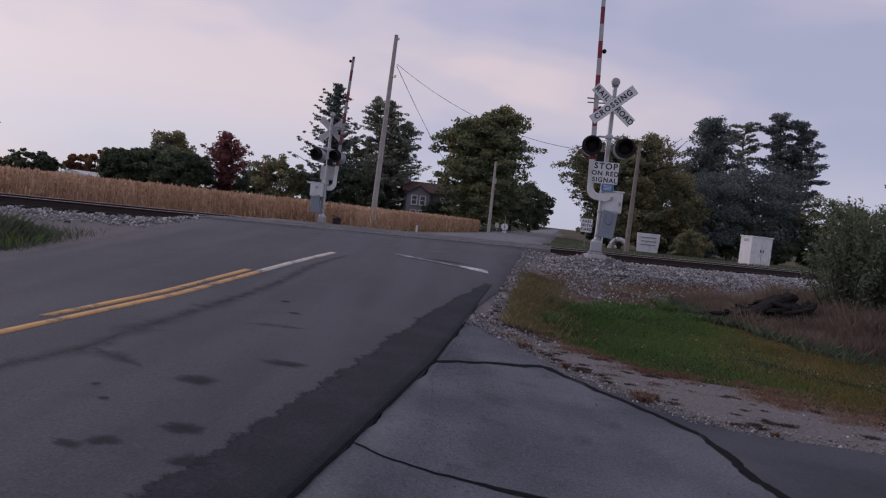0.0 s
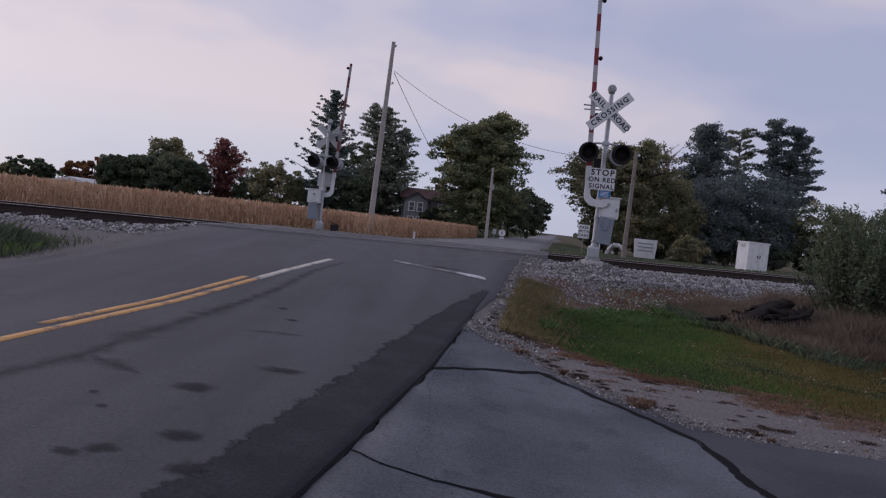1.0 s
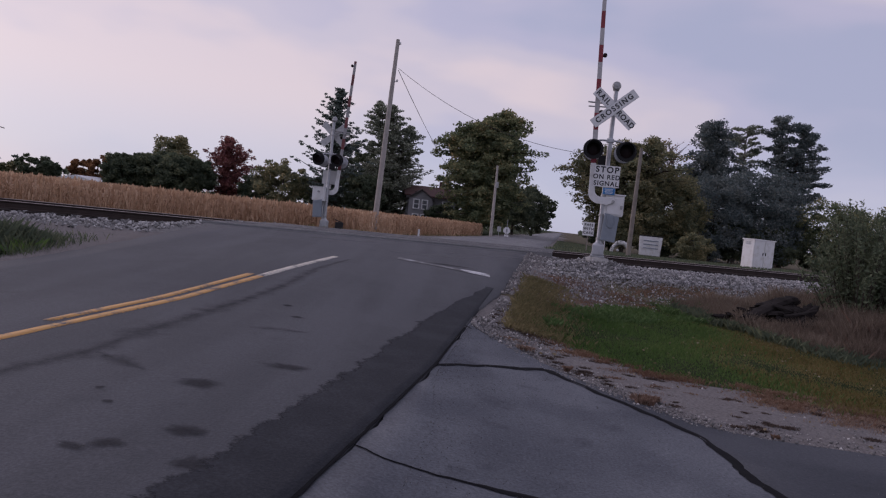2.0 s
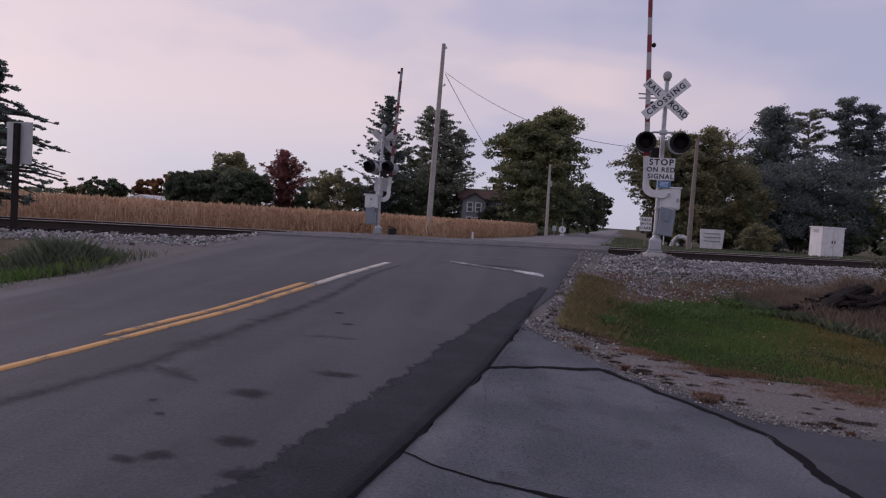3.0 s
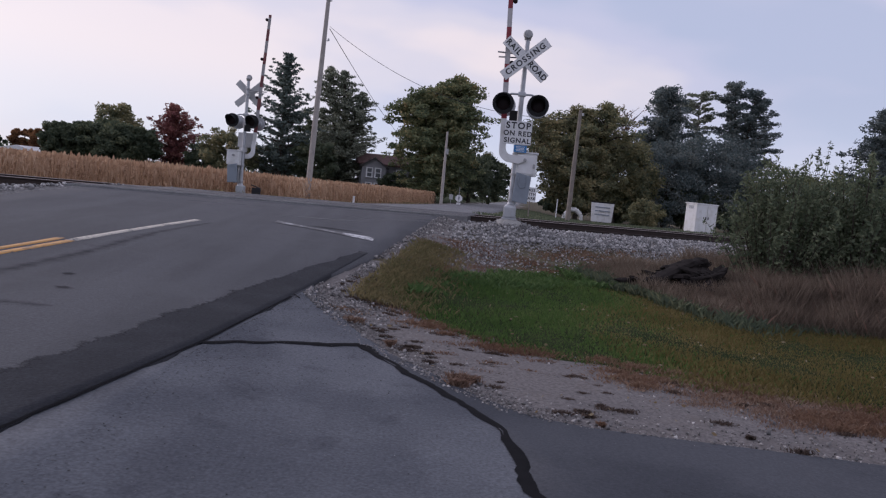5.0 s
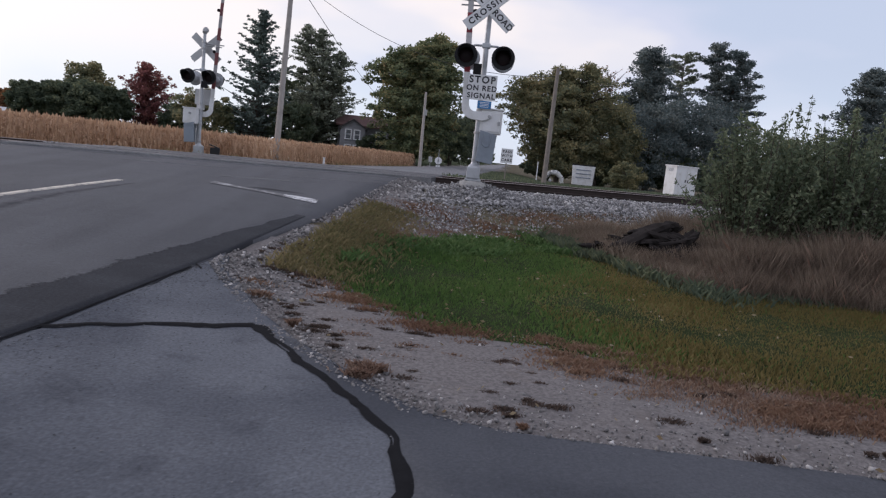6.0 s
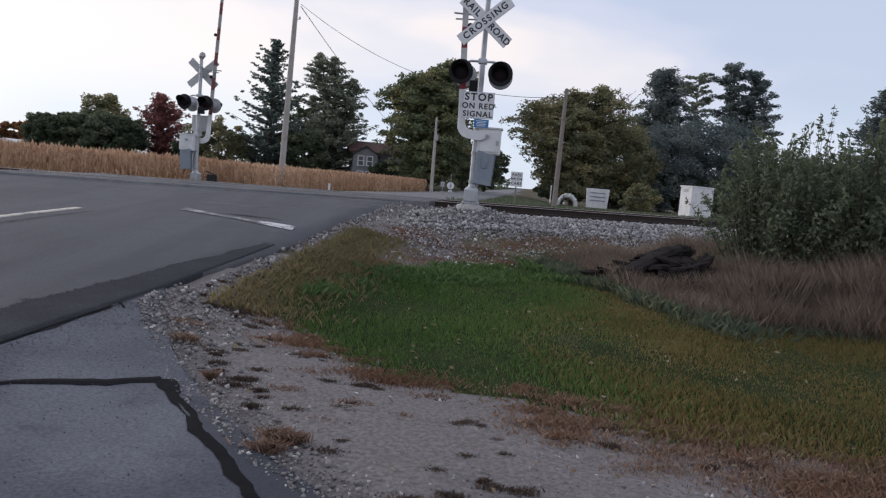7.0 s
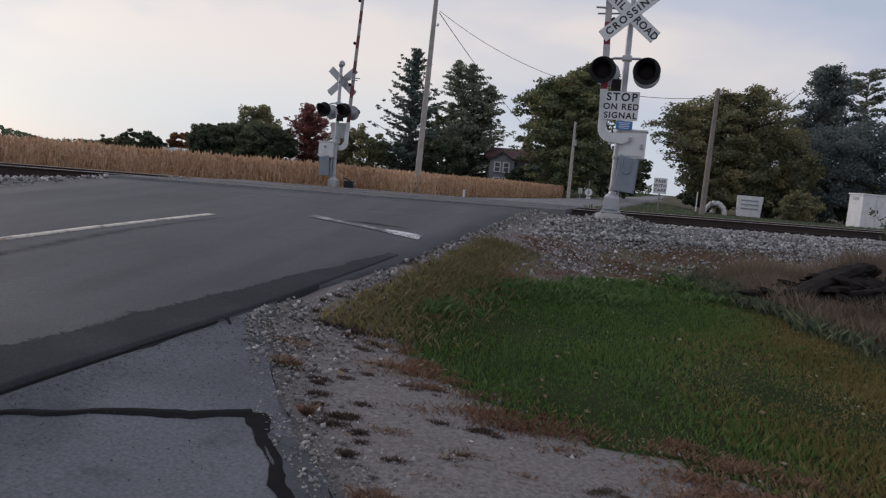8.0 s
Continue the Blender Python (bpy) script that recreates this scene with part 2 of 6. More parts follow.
M_TIE = plain("creosoted_tie_wood", (0.036, 0.031, 0.029), 1.0, 0, 0.4, 4, bump=0.7, spec=0.08)
M_PANEL = asphalt("crossing_asphalt", (0.056, 0.056, 0.062), (0.082, 0.082, 0.088), (0.040, 0.040, 0.044), gloss=(0.66, 0.40))
M_PANELEDGE = asphalt("crossing_concrete_edge", (0.21, 0.21, 0.215), (0.27, 0.27, 0.27), (0.13, 0.13, 0.13))
M_ALU = plain("weathered_aluminium", (0.46, 0.47, 0.49), 0.48, 0.55, 0.2, 5)
M_GALV = plain("galvanised_pole", (0.40, 0.40, 0.40), 0.55, 0.4, 0.2, 5)
M_GREY = plain("grey_painted_steel", (0.25, 0.285, 0.33), 0.55, 0.0, 0.16, 4)
M_WHITEBOX = plain("off_white_enamel", (0.75, 0.75, 0.75), 0.45, 0, 0.14, 3, grime=(0.62, 0.61, 0.58))
M_SIGN = plain("white_sign_sheeting", (0.78, 0.78, 0.78), 0.4, 0, 0.12, 5)
M_SIGNBACK = plain("sign_back_aluminium", (0.50, 0.50, 0.50), 0.5, 0.3, 0.15, 4)
M_BLACK = plain("black_paint", (0.012, 0.012, 0.014), 0.75, 0, 0.3, 6)
M_LETTER = plain("black_lettering", (0.025, 0.025, 0.03), 0.5, 0, 0.2, 8)
M_BLUE = plain("blue_sign_sheeting", (0.035, 0.20, 0.48), 0.4, 0, 0.12, 5)
M_RED = plain("red_reflective_tape", (0.27, 0.026, 0.040), 0.45, 0, 0.2, 6)
M_ARMWHITE = plain("white_reflective_tape", (0.50, 0.48, 0.48), 0.45, 0, 0.15, 6)
# the two tapes darkened: the shade on the far arm's back, put into colour
M_REDSHADE = plain("shaded_red_tape", (0.19, 0.055, 0.058), 0.5, 0, 0.3, 6)
M_ARMSHADE = plain("shaded_white_tape", (0.34, 0.33, 0.33), 0.5, 0, 0.2, 6)
M_CONCRETE = plain("foundation_concrete", (0.36, 0.35, 0.33), 0.9, 0, 0.25, 5, bump=0.4)
M_POLEWOOD = plain("weathered_pole_wood", (0.25, 0.22, 0.19), 0.9, 0, 0.3, 3, bump=0.5)
M_POLEPALE = plain("pale_pole_wood", (0.40, 0.37, 0.34), 0.85, 0, 0.22, 3, bump=0.4)
M_WIRE = plain("cable_black", (0.03, 0.03, 0.032), 0.6)
M_BARK = plain("tree_bark", (0.075, 0.060, 0.048), 0.95, 0, 0.35, 5, bump=0.6)
M_BARKGREY = plain("grey_bark", (0.20, 0.18, 0.17), 0.95, 0, 0.3, 5, bump=0.5)
M_SIDING = plain("grey_house_siding", (0.27, 0.27, 0.28), 0.8, 0, 0.12, 2)
M_ROOF = plain("dark_roof_shingle", (0.070, 0.062, 0.062), 0.9, 0, 0.3, 3)
M_ROOFRED = plain("red_brown_roof_shingle", (0.105, 0.055, 0.050), 0.9, 0, 0.3, 3)
M_BARNWHITE = plain("white_metal_roof", (0.72, 0.72, 0.72), 0.4, 0, 0.1, 1)
M_BARNWALL = plain("barn_wall", (0.20, 0.17, 0.15), 0.85, 0, 0.2, 1)
M_RUBBER = plain("dark_rubber", (0.020, 0.020, 0.021), 0.8)


def glass_build(nt, bsdf):
    bsdf.inputs["Base Color"].default_value = (0.025, 0.028, 0.035, 1)


M_PANE = material("dark_window_glass", glass_build, 0.08, spec=0.6)


def lens_build(nt, bsdf):
    nt.links.new(mix_node(nt, step_node(nt, noise_node(nt, 40, 2), 0.4, 0.6), (0.012, 0.003, 0.004), (0.007, 0.002, 0.003)), bsdf.inputs["Base Color"])


M_LENS = material("red_glass_lens", lens_build, 0.5, spec=0.2)

# maple, spruce, fir, pine, dark and bush colours are raised to imitate haze
G_MAPLE = leafy("maple_leaves", ((0.0, (0.082, 0.121, 0.076)), (0.45, (0.190, 0.221, 0.118)), (0.8, (0.330, 0.317, 0.160)), (1.0, (0.522, 0.374, 0.184))))
G_GOLD = leafy("turning_leaves", ((0.0, (0.095, 0.125, 0.085)), (0.5, (0.225, 0.225, 0.125)), (0.9, (0.400, 0.330, 0.170)), (1.0, (0.560, 0.430, 0.240))))
G_RED = leafy("red_maple_leaves", ((0.0, (0.120, 0.053, 0.056)), (0.5, (0.253, 0.101, 0.098)), (1.0, (0.409, 0.195, 0.136))))
G_RUST = leafy("rust_leaves", ((0.0, (0.111, 0.061, 0.033)), (0.5, (0.215, 0.108, 0.052)), (1.0, (0.334, 0.177, 0.075))))
G_SPRUCE = leafy("spruce_needles", ((0.0, (0.077, 0.102, 0.096)), (0.6, (0.168, 0.208, 0.185)), (1.0, (0.287, 0.336, 0.276))))
# the next two also carry the blue of the haze over the far wood
G_DARK = leafy("dark_leaves", ((0.0, (0.062, 0.086, 0.062)), (0.6, (0.127, 0.151, 0.094)), (1.0, (0.216, 0.222, 0.122))))
G_PINE = leafy("haze_blue_pine_needles", ((0.0, (0.075, 0.107, 0.111)), (0.6, (0.175, 0.206, 0.196)), (1.0, (0.297, 0.309, 0.273))))
G_BUSH = leafy("willow_bush_leaves", ((0.0, (0.078, 0.106, 0.069)), (0.5, (0.155, 0.186, 0.112)), (0.90, (0.257, 0.278, 0.171)), (1.0, (0.616, 0.616, 0.616))))
G_GRASS = leafy("lawn_grass", ((0.0, (0.053, 0.106, 0.029)), (0.6, (0.108, 0.180, 0.048)), (0.9, (0.174, 0.222, 0.074)), (1.0, (0.348, 0.294, 0.156))))
G_WEED = leafy("yellowing_weeds", ((0.0, (0.106, 0.107, 0.051)), (0.5, (0.205, 0.175, 0.085)), (1.0, (0.351, 0.276, 0.149))))
G_DRY = leafy("dry_grass", ((0.0, (0.110, 0.084, 0.064)), (0.5, (0.210, 0.163, 0.124)), (1.0, (0.372, 0.314, 0.240))))
G_DEAD = leafy("dead_brown_weeds", ((0.0, (0.131, 0.074, 0.050)), (0.6, (0.252, 0.153, 0.101)), (1.0, (0.372, 0.276, 0.199))))
G_CORN = leafy("ripe_corn", ((0.0, (0.300, 0.186, 0.115)), (0.5, (0.480, 0.315, 0.200)), (0.9, (0.610, 0.430, 0.290)), (1.0, (0.770, 0.640, 0.490))))
G_FIR = leafy("grey_green_fir_needles", ((0.0, (0.116, 0.138, 0.110)), (0.5, (0.246, 0.270, 0.204)), (1.0, (0.434, 0.446, 0.328))))
G_LUSH = leafy("broad_green_grass", ((0.0, (0.047, 0.090, 0.031)), (0.6, (0.101, 0.170, 0.056)), (0.90, (0.186, 0.253, 0.101)), (1.0, (0.392, 0.392, 0.224))))
M_MOTTLED = plain("black_mottled_white", (0.66, 0.66, 0.64), 0.7, 0, 0.3, 3.2, grime=(0.05, 0.05, 0.05))
G_SHRUB = leafy("rusty_shrub_leaves", ((0.0, (0.111, 0.085, 0.052)), (0.5, (0.208, 0.150, 0.081)), (0.95, (0.312, 0.240, 0.130)), (1.0, (0.700, 0.650, 0.468))))
G_OLIVE = leafy("olive_dry_lawn", ((0.0, (0.118, 0.099, 0.036)), (0.6, (0.199, 0.157, 0.058)), (1.0, (0.302, 0.235, 0.110))))
G_TUFT = leafy("withered_dark_tufts", ((0.0, (0.060, 0.048, 0.042)), (0.6, (0.115, 0.085, 0.070)), (1.0, (0.195, 0.145, 0.115))))
G_MAT = leafy("matted_pale_weeds", ((0.0, (0.150, 0.085, 0.062)), (0.5, (0.250, 0.165, 0.122)), (1.0, (0.400, 0.315, 0.240))))
G_LITTER = leafy("fallen_leaves", ((0.0, (0.16, 0.11, 0.06)), (0.6, (0.30, 0.24, 0.15)), (1.0, (0.46, 0.40, 0.30))))


# ---- mesh helpers ----
def to_mesh(bm, name, mat, smooth=False):
    me = bpy.data.meshes.new(name)
    bm.normal_update()
    bm.to_mesh(me)
    bm.free()
    for m in (mat if isinstance(mat, (list, tuple)) else (mat,)):
        me.materials.append(m)
    if smooth:
        me.polygons.foreach_set("use_smooth", [True] * len(me.polygons))
        me.set_sharp_from_angle(angle=radians(42))
    return me


def raw_mesh(name, verts, faces, mat, smooth=False):
    """A mesh from arrays: verts (n, 3), faces (m, 3) or (m, 4)."""
    verts, faces = np.asarray(verts, np.float32), np.asarray(faces, np.int32)
    me = bpy.data.meshes.new(name)
    k = faces.shape[1]
    me.vertices.add(len(verts))
    me.vertices.foreach_set("co", verts.ravel())
    me.loops.add(faces.size)
    me.loops.foreach_set("vertex_index", faces.ravel())
    me.polygons.add(len(faces))
    me.polygons.foreach_set("loop_start", np.arange(0, faces.size, k, dtype=np.int32))
    if smooth:
        me.polygons.foreach_set("use_smooth", np.ones(len(faces), bool))
    me.update(calc_edges=True)
    me.validate()
    me.materials.append(mat)
    return me


def thing(name, x, y, z, rz=0.0, label="", category="", group="", kind=""):
    ob = new(name)
    ob.empty_display_size = 0.2
    ob.matrix_world = pose(x, y, z, 0, 0, rz)
    return tagged(ob, label, category, group, kind)


def part(name, bm, mat, parent, label="", smooth=False):
    me = to_mesh(bm, name, mat, smooth) if isinstance(bm, bmesh.types.BMesh) else bm
    ob = new(name, me)
    ob.parent = parent
    if label:
        tagged(ob, label)
    return ob


def solo(name, bm, mat, label="", category="", kind="", group="", smooth=False):
    me = to_mesh(bm, name, mat, smooth) if isinstance(bm, bmesh.types.BMesh) else bm
    return tagged(new(name, me), label, category, group, kind)


def box(bm, size, centre=(0, 0, 0), bevel=0.0, turn=None):
    made = bmesh.ops.create_cube(bm, size=1.0)["verts"]
    m = Matrix.Translation(centre) @ (turn or Matrix.Identity(4)) @ Matrix.Diagonal((*size, 1))
    bmesh.ops.transform(bm, matrix=m, verts=made)
    if bevel:
        edges = list({e for v in made for e in v.link_edges})
        bmesh.ops.bevel(bm, geom=edges, offset=bevel, segments=2, affect="EDGES", profile=0.6)
    return bm


def rod(bm, a, b, r0, r1=None, seg=12, caps=True):
    a, b = Vector(a), Vector(b)
    way = b - a
    m = Matrix.Translation((a + b) / 2) @ way.to_track_quat("Z", "Y").to_matrix().to_4x4()
    bmesh.ops.create_cone(bm, cap_ends=caps, segments=seg, radius1=r0, radius2=r0 if r1 is None else r1, depth=way.length, matrix=m)
    return bm


def tube(bm, points, radii, seg=8):
    """A bent tube through points, with a radius at each."""
    for (a, ra), (b, rb) in zip(zip(points, radii), zip(points[1:], radii[1:])):
        rod(bm, a, b, ra, rb, seg)
    return bm


def lathe(bm, rings, seg=20, axis="Z", at=(0, 0, 0)):
    """A turned body: rings of (radius, height)."""
    rows = []
    for r, h in rings:
        row = []
        for k in range(seg):
            a = 2 * math.pi * k / seg
            c, s = r * math.cos(a), r * math.sin(a)
            p = (c, s, h) if axis == "Z" else (c, h, s)
            row.append(bm.verts.new(Vector(p) + Vector(at)))
        rows.append(row)
    for lo, hi in zip(rows, rows[1:]):
        for k in range(seg):
            bm.faces.new((lo[k], lo[(k + 1) % seg], hi[(k + 1) % seg], hi[k]))
    bm.faces.new(rows[0])
    bm.faces.new(rows[-1])
    bmesh.ops.recalc_face_normals(bm, faces=bm.faces)
    return bm


def slab(bm, outline, depth, y=0.0):
    """A plate in the xz plane with that outline, from y to y + depth."""
    front = [bm.verts.new((px, y, pz)) for px, pz in outline]
    back = [bm.verts.new((px, y + depth, pz)) for px, pz in outline]
    bm.faces.new(front)
    bm.faces.new(back[::-1])
    for k in range(len(front)):
        j = (k + 1) % len(front)
        bm.faces.new((front[k], back[k], back[j], front[j]))
    bmesh.ops.recalc_face_normals(bm, faces=bm.faces)
    return bm


def letters(text, size, place, mat, parent, name="lettering", spread=1.0):
    """Words as flat raised letters, their middle at place (a matrix; x along the line, y up)."""
    cu = bpy.data.curves.new("words", "FONT")
    cu.body, cu.size, cu.align_x, cu.align_y, cu.extrude, cu.space_character = text, size, "CENTER", "CENTER", 0.002, spread
    cu.offset = size * 0.028
    tmp = bpy.data.objects.new("words", cu)
    scene.collection.objects.link(tmp)
    bpy.context.view_layer.update()
    me = bpy.data.meshes.new_from_object(tmp.evaluated_get(bpy.context.evaluated_depsgraph_get()))
    bpy.data.objects.remove(tmp)
    me.transform(place)
    me.materials.clear()
    whole = bmesh.new()
    whole.from_mesh(me)
    bpy.data.meshes.remove(me)
    left = set(whole.verts)
    while left:                                      # each letter is a part of its own
        seen, todo = set(), [next(v for v in whole.verts if v in left)]
        while todo:
            v = todo.pop()
            if v in seen:
                continue
            seen.add(v)
            todo += [e.other_vert(v) for e in v.link_edges]
        left -= seen
        bm, twin = bmesh.new(), {}
        for v in whole.verts:
            if v in seen:
                twin[v] = bm.verts.new(v.co)
        for f in whole.faces:
            if f.verts[0] in seen:
                bm.faces.new([twin[v] for v in f.verts])
        part("letter", bm, mat, parent)
    whole.free()


# ---- the lie of the land ----
ROAD_X, ROAD_Y = 0.1455, 0.9894        # the way the road runs
TR_X, TR_Y = 0.912, 0.410              # the way the track runs


def across(x, y):
    """Metres to the right of the pavement seam."""
    return x - 0.147 * (y - 6.0)


def from_track(x, y):
    """Metres beyond the near rail."""
    return -TR_Y * x + TR_X * (y - 18.9)


def track_point(s, n):
    return TR_X * s - TR_Y * n, 18.9 + TR_Y * s + TR_X * n


ROAD_N = (-60, -14, -11.8, -9.5, -8, -5.5, -3, -1, 0, 1.5, 3.5, 9, 16, 40, 90, 400)
ROAD_Z = (-0.10, -0.03, 0.0, 0.07, 0.17, 0.365, 0.55, 0.67, 0.69, 0.69, 0.66, 0.46, 0.28, 0.12, 0.0, 0.0)
SIDE_N = (-60, -16, -11, -8, -6.2, -5.0, -4.0, -3.0, -1.5, 0.0, 1.5, 3.0, 6.0, 9, 16, 40, 90, 400)
SIDE_Z = (-0.25, -0.20, -0.16, -0.10, 0.02, 0.22, 0.45, 0.57, 0.46, 0.43, 0.44, 0.48, 0.42, 0.40, 0.22, 0.05, 0.0, 0.0)


def smooth(a, b, v):
    t = np.clip((v - a) / (b - a), 0, 1)
    return t * t * (3 - 2 * t)


def road_z(x, y):
    u, n = across(x, y), from_track(x, y)
    crown = 0.09 * np.clip(1 - ((u + 2.9) / 3.1) ** 2, 0, 1) * (1 - smooth(-8, -3, n))
    apron = -0.10 * np.clip(u, 0, 1) - 0.03 * np.clip(u - 1, 0, 1.5)
    return np.interp(n, ROAD_N, ROAD_Z) + crown + apron


def land_z(x, y):
    u, n = across(x, y), from_track(x, y)
    left = np.interp(y, LEFT_Y, LEFT_U)
    off = np.maximum(smooth(0.2, 2.0, u), smooth(0.1, 1.7, left - u))
    near = smooth(-12.5, -9.5, n)       # no bank beside the apron
    off = off * np.where(u > 0, near, 1)
    side = np.interp(n, SIDE_N, SIDE_Z)
    ditch = -0.75 * smooth(7.5, 10, -u) * smooth(8.5, 11.5, n) * (1 - smooth(85, 100, y))
    mound = 0.20 * np.exp(-((x - 3.46) ** 2 + (y - 16.92) ** 2) / 0.5)     # stones heaped round the signal's foot
    yard = -0.60 * smooth(2, 8, u) * smooth(16, 48, n)      # the land falls a little beyond the track
    return road_z(x, y) * (1 - off) + (side + ditch + mound + yard) * off


def seam_u(y):
    """The seam bends a little as it comes towards the walker."""
    return float(np.interp(y, (-14, 0, 6, 8.6), (-0.42, -0.135, 0.0, -0.03)))


def z_at(x, y):
    return float(land_z(np.float64(x), np.float64(y)))


GRAVEL_Y = (-8, 2, 4.4, 4.9, 5.16, 5.27, 5.36, 5.52, 5.9, 6.3, 6.75, 7.25, 7.7, 8.3, 8.7, 9.4, 10.2)
GRAVEL_X = (16, 13, 8.5, 6.0, 4.57, 3.7, 2.75, 2.28, 1.92, 1.65, 1.28, 1.03, 0.78, 0.50, 0.38, 0.40, 0.52)
EDGE_Y, EDGE_U = (8.3, 9.5, 11, 14, 20, 24, 30), (-0.03, -0.05, 0.1, 0.15, 0.35, 0.4, 0.0)      # the road's right edge beside the crossing
LEFT_Y = (-20, 6, 9, 14, 20, 26, 34)
LEFT_U = (-5.6, -5.6, -5.7, -6.4, -7.0, -6.8, -6.2)
GRASS_X = (0.8, 0.95, 1.15, 1.6, 2.1, 2.6, 3.3, 3.9, 4.4, 5.2, 7.0, 10, 16, 40)
GRASS_Y = (13.5, 10.4, 9.3, 8.2, 7.5, 7.15, 6.95, 6.65, 6.4, 6.2, 5.6, 4.2, 1.5, -8)


def wobble(x, y, s, k=0):
    return np.array([noise.noise((float(a) * s, float(b) * s, 3.7 + k)) for a, b in zip(np.ravel(x), np.ravel(y))]).reshape(np.shape(x))


def gather(low, high, step, grow):
    """Grid lines: even steps from low to high, then ever wider ones out to 4 km."""
    mid = list(np.arange(low, high + 1e-6, step))
    up, w = [mid[-1]], step
    while up[-1] < 4000:
        w *= grow
        up.append(up[-1] + w)
    down, w = [mid[0]], step
    while down[-1] > -4000:
        w *= grow
        down.append(down[-1] - w)
    return np.array(down[:0:-1] + mid + up[1:])


def bank_top(u):
    """How far up the bank the green reaches, in metres from the rail."""
    return np.interp(u, (0.3, 0.9, 1.3, 2.0, 3.0, 4.5, 6.0), (-8.4, -7.9, -7.5, -6.8, -6.2, -5.8, -5.8))


def build_ground():
    xs, ys = gather(-9, 12, 0.16, 1.16), gather(0, 24, 0.16, 1.16)
    X, Y = np.meshgrid(xs, ys)
    u, n = across(X, Y), from_track(X, Y)
    Z = land_z(X, Y)
    edge = np.where(Y < 8.7, np.interp(Y, GRAVEL_Y, GRAVEL_X) - 0.147 * (Y - 6), np.interp(Y, EDGE_Y, EDGE_U))
    on_road = (u > np.interp(Y, LEFT_Y, LEFT_U)) & (u < edge + 0.03)
    beside = np.where(u > -3, 1 - smooth(0.03, 0.45, u - edge), 0.0)        # the shoulder lies level with the pavement's edge
    rough = (0.03 * wobble(X, Y, 0.9) + 0.012 * wobble(X, Y, 4.0, 5)) * (1 - beside) - 0.012 * beside
    near = (np.abs(X) < 60) & (np.abs(Y) < 90)
    Z = Z + np.where(near & ~on_road, rough, 0) - np.where(on_road, 0.05, 0)
    h, w = X.shape
    idx = np.arange(h * w).reshape(h, w)
    F = np.stack([idx[:-1, :-1], idx[:-1, 1:], idx[1:, 1:], idx[1:, :-1]], -1).reshape(-1, 4)
    me = raw_mesh("ground", np.stack([X, Y, Z], -1).reshape(-1, 3), F, M_GROUND, True)
    side_grass = np.interp(X, GRASS_X, GRASS_Y)
    grass = smooth(-0.25, 0.25, Y - side_grass) * (u > 0) + (u < np.interp(Y, LEFT_Y, LEFT_U) - 0.3) * 1.0
    grass = np.where((n > -4.8) & (n < 4), 0.0, grass)
    grass = np.where((u > 0) & (n > bank_top(u)) & (n < 0), 0.12, grass)
    grass = np.where((u < -6.3) & (n > -7), 0.25, grass)
    # right of the far road, soil colour replaces green to imitate the trees' shade
    grass = np.where(n > 5, np.where(u > 1.5, 0.0, 0.75), grass)
    gravel = np.where((u > -0.4) & (Y < side_grass + 0.1) & (n < 0), 1.0, 0.0)
    gravel = np.where((u < -5.9) & (u > -8.5) & (n < 0) & (n > -9), 0.8, gravel)
    kerbside = np.interp(Y, LEFT_Y, LEFT_U)
    gravel = np.where((u < kerbside + 0.2) & (u > kerbside - 0.4) & (n < 0), 1.0, gravel)
    gravel = np.where((np.abs(u + 3.1) < 4.3) & (n > 0), 0.9, gravel)
    ballast = np.where(u > 0, smooth(-4.6, -3.6, n), smooth(-3.9, -3.2, n)) * (1 - smooth(3.2, 4.4, n)) * np.where((u > 0) & (n < -0.9), smooth(0.8, 1.5, u), 1.0)
    gravel = np.where((u > 0.5) & (n > -6.0) & (n < 0), 0.22, gravel)
    gravel = np.where((u > 0.35) & (u < 2.0) & (n > -7.0) & (n < -4.6), 0.62, gravel)
    gravel = np.where((u > -0.3) & (u < 0.9) & (n > -7.2) & (n < -1.0), 0.85, gravel)
    for name, val in (("grass", grass), ("gravel", gravel), ("ballast", ballast)):
        me.attributes.new(name, "FLOAT", "POINT").data.foreach_set("value", np.asarray(val, np.float32).ravel())
    return solo("ground", me, None, "mown grass, gravel shoulder and bare earth", "ground", "structure")


